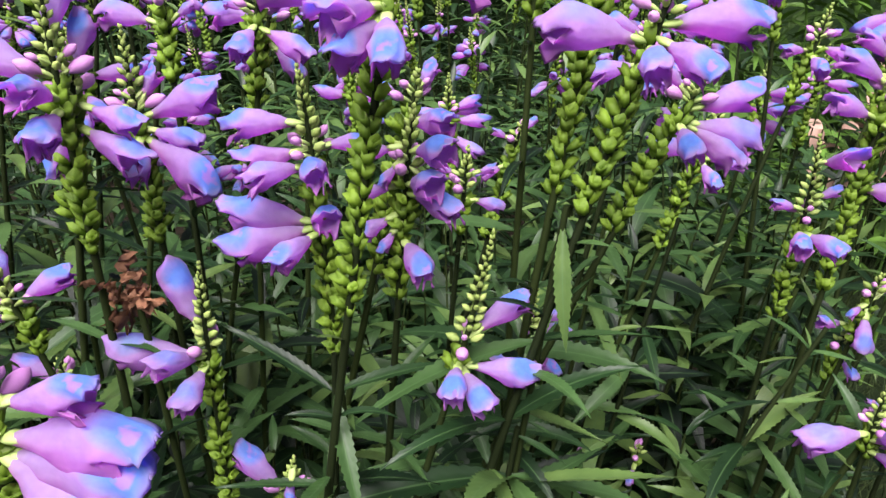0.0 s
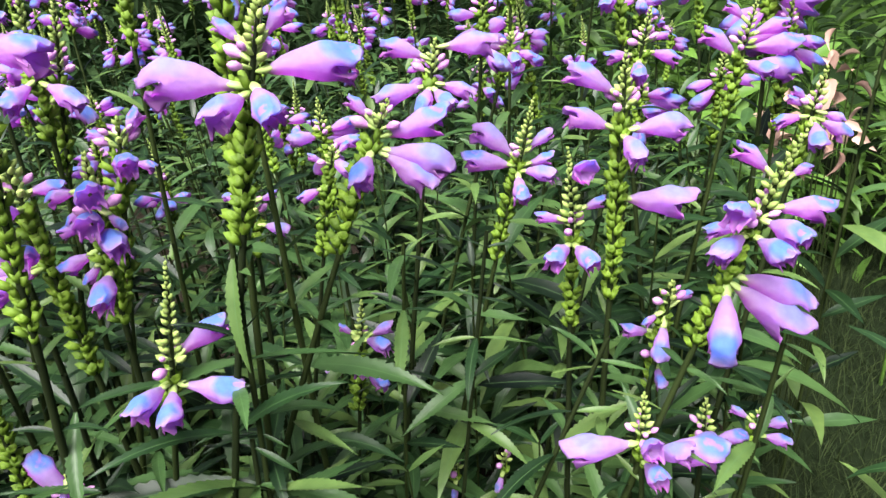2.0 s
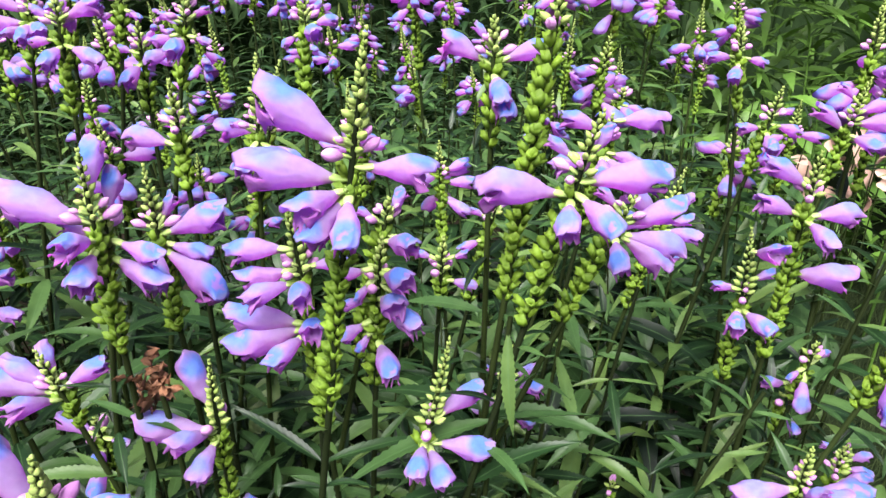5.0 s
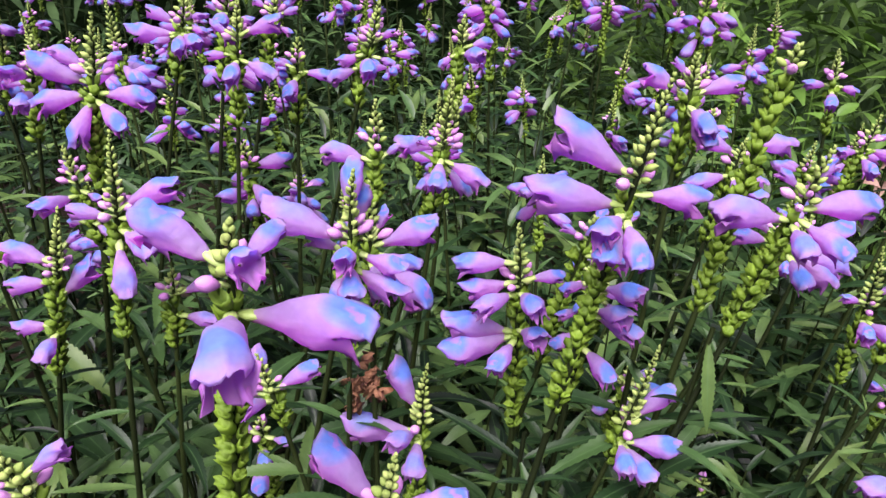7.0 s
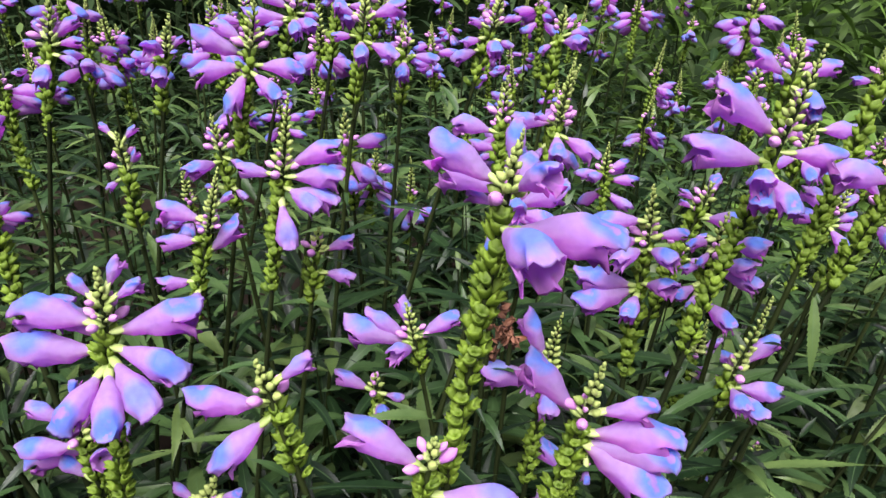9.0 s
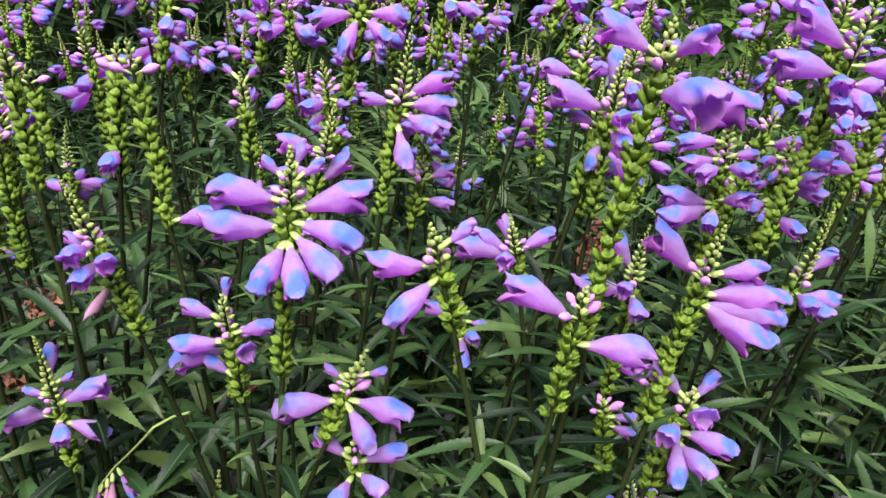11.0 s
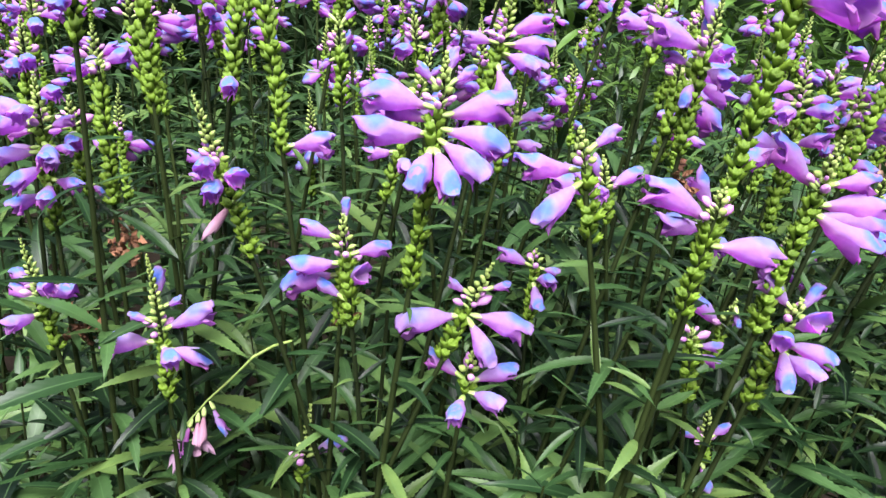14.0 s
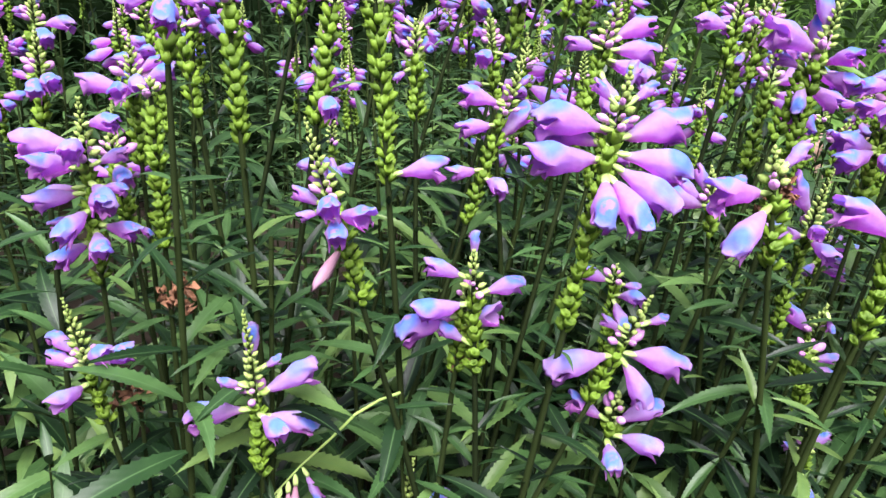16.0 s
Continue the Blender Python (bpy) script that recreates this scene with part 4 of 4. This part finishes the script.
plant(-0.4439, 0.1792, 0.6488, lean=(0.03, -0.01), up=0.009, down=0.027, seed=174, pinks=2,
      flowers=[(-1, 171, -17, 0.51), (-3, 275, -12, 1.00), (-2, 341, -5, 0.45)])
plant(-0.3257, 0.2785, 0.6155, lean=(-0.06, 0.02), up=0.021, down=0.035, seed=175, pinks=4,
      flowers=[(-2, 180, -35, 0.45), (0, 18, 54, 0.45), (15, 12, 49, 0.45), (18, 150, 28, 0.45)])
plant(-0.2760, 0.2927, 0.6223, lean=(-0.15, 0.05), up=0.022, down=0.037, seed=176, pinks=8,
      flowers=[(2, 140, 44, 0.45), (0, 336, -17, 0.45), (-3, 238, -2, 1.00), (-17, 330, -29, 0.45), (-20, 166, -6, 0.45)])

plant(0.0960, 0.3410, 0.3390, lean=(0.05, 0.02), up=0.008, down=0.006, seed=178, pinks=2, flowers=[(0, 262, -48, 0.55)])
plant(0.1310, 0.3320, 0.3550, lean=(0.05, 0.02), up=0.010, down=0.006, seed=179, pinks=2, flowers=[(0, 236, -62, 0.60)])
plant(0.2910, 0.3320, 0.3890, lean=(0.12, 0.02), up=0.012, down=0.010, seed=180, pinks=3, flowers=[(3, 160, 30, 0.60), (0, 10, 2, 0.75), (-5, 350, -14, 0.80)])
plant(0.2180, 0.2980, 0.4690, lean=(0.10, 0.02), up=0.010, down=0.020, seed=181, pinks=2, flowers=[(0, 275, -20, 0.65), (18, 190, 5, 0.75)])


def wilt(thing, place, az, el, size, dry=False):
    """A shrivelled flower, or a dry scrap of one, that still clings to a plant."""
    w = polar(az, el)
    m = Matrix.Translation(-thing.location) @ aim(place, w, size, 0.4) @ Matrix.Diagonal((1, 0.55, 0.55, 1))
    if dry:
        part("withered_petal", MESH_DEAD[1], thing, m, "shrivelled brown petal")
    else:
        flower = part("wilted_flower", MESH_WILTED[0], thing, m, "shrivelled dull pink flower")
        part("calyx", MESH["cup"][0], flower, Matrix.Translation((-0.004, 0, 0)) @ Matrix.Diagonal((1, 1.6, 1.6, 1)), "small green calyx")


wilt(ARCHED, (-0.3770, 0.1785, 0.5470), 212, -52, 1.15)
wilt(PERCHED, (-0.3220, 0.1750, 0.4830), 10, -5, 0.9, True)
wilt(PERCHED, (-0.3230, 0.1720, 0.4800), 60, -25, 0.8, True)

# leafy stems seen close by
sprig(-0.0400, 0.1980, 0.5400, lean=(0.06, 0.01), seed=310,
      leaves=[(-18, 10, 14, 48), (-18, 160, 22, 52), (-18, 285, -40, 50), (-66, 8, 12, 52), (-66, 186, 4, 48), (-66, 262, 28, 62), (-66, 320, 40, 60)])
sprig(0.0300, 0.2030, 0.5000, lean=(0.10, 0.01), seed=311,
      leaves=[(-4, 344, -24, 24), (-4, 186, 6, 22), (-26, 196, 8, 88), (-26, 352, -6, 66), (-26, 286, 10, 70)])
sprig(0.0422, 0.2064, 0.5952, lean=(0.10, 0.01), seed=300,
      leaves=[(-7, 265, -63, 45), (-7, 84, -15, 40), (-55, 5, -1, 49), (-55, 187, -14, 75), (-94, 349, -30, 15), (-94, 191, -10, 27), (-128, 243, 45, 85), (-128, 332, 25, 75)])
sprig(0.0848, 0.3127, 0.5379, lean=(0.11, 0.01), seed=301,
      leaves=[(-7, 356, -18, 31), (-7, 179, 13, 26), (-7, 23, 30, 20), (-7, 267, 8, 50), (-42, 274, -13, 65), (-42, 190, -7, 29), (-42, 3, -7, 29), (-85, 196, -19, 31), (-85, 355, -21, 31)])
sprig(0.1296, 0.3291, 0.5354, lean=(0.15, 0.02), seed=302,
      leaves=[(-10, 8, 4, 20), (-10, 175, 21, 19), (-43, 357, -18, 24), (-43, 176, 19, 22), (-71, 0, -11, 37), (-71, 187, -2, 28), (-71, 263, -4, 50)])
sprig(0.1893, 0.2710, 0.5022, lean=(0.38, 0.04), seed=303,
      leaves=[(-14, 160, 42, 29), (-14, 357, -17, 28), (-14, 110, 63, 13), (-48, 186, -1, 44), (-48, 4, -4, 31)])
sprig(-0.1701, 0.1271, 0.5015, lean=(0.25, -0.03), seed=304,
      leaves=[(-18, 176, -5, 53), (-18, 355, 1, 70), (-18, 58, 65, 26), (-18, 231, 10, 50), (-18, 271, 4, 50), (-62, 168, 15, 23), (-62, 348, -15, 30), (-62, 249, -2, 50), (-62, 192, -36, 36)])
sprig(-0.2919, 0.1928, 0.4770, lean=(0.02, -0.00), seed=305,
      leaves=[(-37, 165, 20, 41), (-37, 358, 10, 28), (-94, 244, 9, 70), (-94, 14, 40, 29), (-94, 359, 11, 53), (-94, 78, 67, 30)])
sprig(-0.3625, 0.2510, 0.4832, lean=(-0.06, 0.01), seed=306,
      leaves=[(-19, 202, -49, 65), (-19, 177, -6, 34), (-19, 338, -33, 27), (-81, 358, 10, 35), (-81, 181, -17, 32)])
sprig(-0.4247, 0.2531, 0.4931, lean=(0.08, -0.01), seed=307,
      leaves=[(-17, 149, 46, 37), (-17, 10, 33, 35), (-17, 181, -16, 32), (-70, 6, 27, 37), (-70, 193, -38, 39)])
sprig(-0.4083, 0.1927, 0.5456, lean=(0.02, -0.01), seed=308,
      leaves=[(-41, 148, 32, 53), (-41, 24, 58, 34), (-41, 254, 33, 50), (-41, 0, 35, 39)])
sprig(0.2649, 0.2545, 0.5086, lean=(0.10, 0.01), seed=309,
      leaves=[(-29, 344, -36, 31), (-29, 177, 17, 32), (-29, 26, 35, 19), (0, 351, -28, 23), (0, 176, 20, 8)])
wilted_stem((-0.347, 0.177, 0.465), (-0.381, 0.181, 0.438), (-0.414, 0.185, 0.397))
withered_head(-0.457, 0.258, 0.490, 3)
withered_head(-0.487, 0.238, 0.439, 4)
withered_head(-0.118, 0.207, 0.555, 5)

# ---- the rest of the bed ----
fill = random.Random(4)
protos = []
for i in range(14):
    p = plant(0, -9 - i, 0.60 + 0.06 * math.sin(i * 2.4), lean=(fill.uniform(-.12, .12), fill.uniform(-.12, .12)), up=fill.uniform(.015, .045),
              down=fill.uniform(.02, .08), flowers=whorl(fill, fill.randrange(6, 11), 18), pinks=fill.randrange(2, 6), leaves=14, seed=50 + i, near=False)
    protos.append(p)
taken = [Vector((o.location.x, o.location.y)) for o in scene.objects if o.name.startswith("flowering_plant") and o.location.y > -5]
spots = []
tries = 0
while len(spots) < 180 and tries < 20000:
    tries += 1
    y = 0.41 + 1.3 * fill.random() ** 1.5
    x = fill.uniform(-0.62 - 0.75 * y, min(0.42, 0.30 + 0.3 * y))
    q = Vector((x, y))
    if all((q - o).length > (0.068 if x > -0.15 else 0.060) for o in spots) and all((q - o).length > 0.04 for o in taken):
        spots.append(q)
for i, q in enumerate(spots):
    src = protos[fill.randrange(len(protos))]
    s = fill.uniform(0.92, 1.1)
    copy_thing(src, pose(q.x, q.y, 0, 0, 0, fill.uniform(0, 360)) @ Matrix.Scale(s, 4))
for p in protos:
    for o in (*p.children_recursive, p):
        bpy.data.objects.remove(o)

# leafy shoots without flowers, lower than the flowering stems
def shoot(x, y, z, seed, near=True, size=1.0):
    rng = random.Random(seed)
    thing = new("leafy_shoot")
    thing.location = (x, y, 0)
    tagged(thing, label="dark green leafy stem with opposite pairs of toothed leaves", category="plant", group="leafy stems in the bed")
    lean = Vector((rng.uniform(-.15, .15), rng.uniform(-.15, .15), 1)) * z
    path = [lean * k / 6 + Vector((0, 0, 0)) for k in range(7)]
    part("stem", finish("stem", tube_piece(path, [0.0015 - 0.00014 * k for k in range(7)]), STEM), thing)
    k, s, phase, heap = 0, 0.995, rng.uniform(0, 90), Heap()
    while s * z > 0.05 and k < 12:
        for q in range(2):
            az = phase + 90 * (k % 2) + 180 * q + rng.uniform(-20, 20)
            el = rng.uniform(40, 65) if k == 0 else rng.uniform(-12, 55)
            m = aim(lean * s, polar(az, el), size * min(1.2, 0.5 + 0.2 * k) * rng.uniform(0.85, 1.15), rng.uniform(-0.35, 0.35))
            if near:
                part("leaf", MESH["leaf"][rng.randrange(len(LEAVES))], thing, m)
            else:
                heap.add(LEAVES_FAR[rng.randrange(4)], m)
        s -= rng.uniform(0.022, 0.034) / z
        k += 1
    if not near:
        part("foliage", heap.mesh("foliage", LEAF), thing)
    return thing


near_spots, tries = [], 0
while len(near_spots) < 170 and tries < 9000:
    tries += 1
    q = Vector((fill.uniform(-0.75, 0.36), 0.15 + 0.60 * fill.random() ** 1.2))
    # the bed is thin and dark towards this end
    if q.x < -0.12 and q.y > 0.33 and tries % 5:
        continue
    if q.x > 0.25 + 0.35 * (q.y - 0.2) or q.x < -0.28 and q.y < 0.25 and tries % 2:
        continue
    if all((q - o).length > 0.036 for o in near_spots):
        near_spots.append(q)
        shoot(q.x, q.y, fill.uniform(0.31, 0.40) + 0.22 * q.y - (0.05 if q.x < -0.3 else 0.0), 900 + len(near_spots), q.y < 0.25, 1.0)
for i in range(110):
    x, y, h = fill.uniform(-1.0, 0.38), fill.uniform(0.36, 1.1), fill.uniform(0.44, 0.54)
    # the bed is thin and dark towards this end
    if x > -0.22 or i % 4 == 0:
        shoot(x, y, h, 1300 + i, False, 1.0)
back = Heap()
for i in range(520):
    x, y = fill.uniform(-2.6, 0.40), fill.uniform(0.6, 1.8)
    h = fill.uniform(0.35, 0.58)
    if x < -0.15 and i % 5:
        continue
    for k in range(12):
        m = aim((x + fill.uniform(-.02, .02), y + fill.uniform(-.02, .02), h - 0.025 * k), polar(fill.uniform(0, 360), fill.uniform(0, 50)), fill.uniform(0.6, 1.2))
        back.add(LEAVES_FAR[fill.randrange(4)], m)
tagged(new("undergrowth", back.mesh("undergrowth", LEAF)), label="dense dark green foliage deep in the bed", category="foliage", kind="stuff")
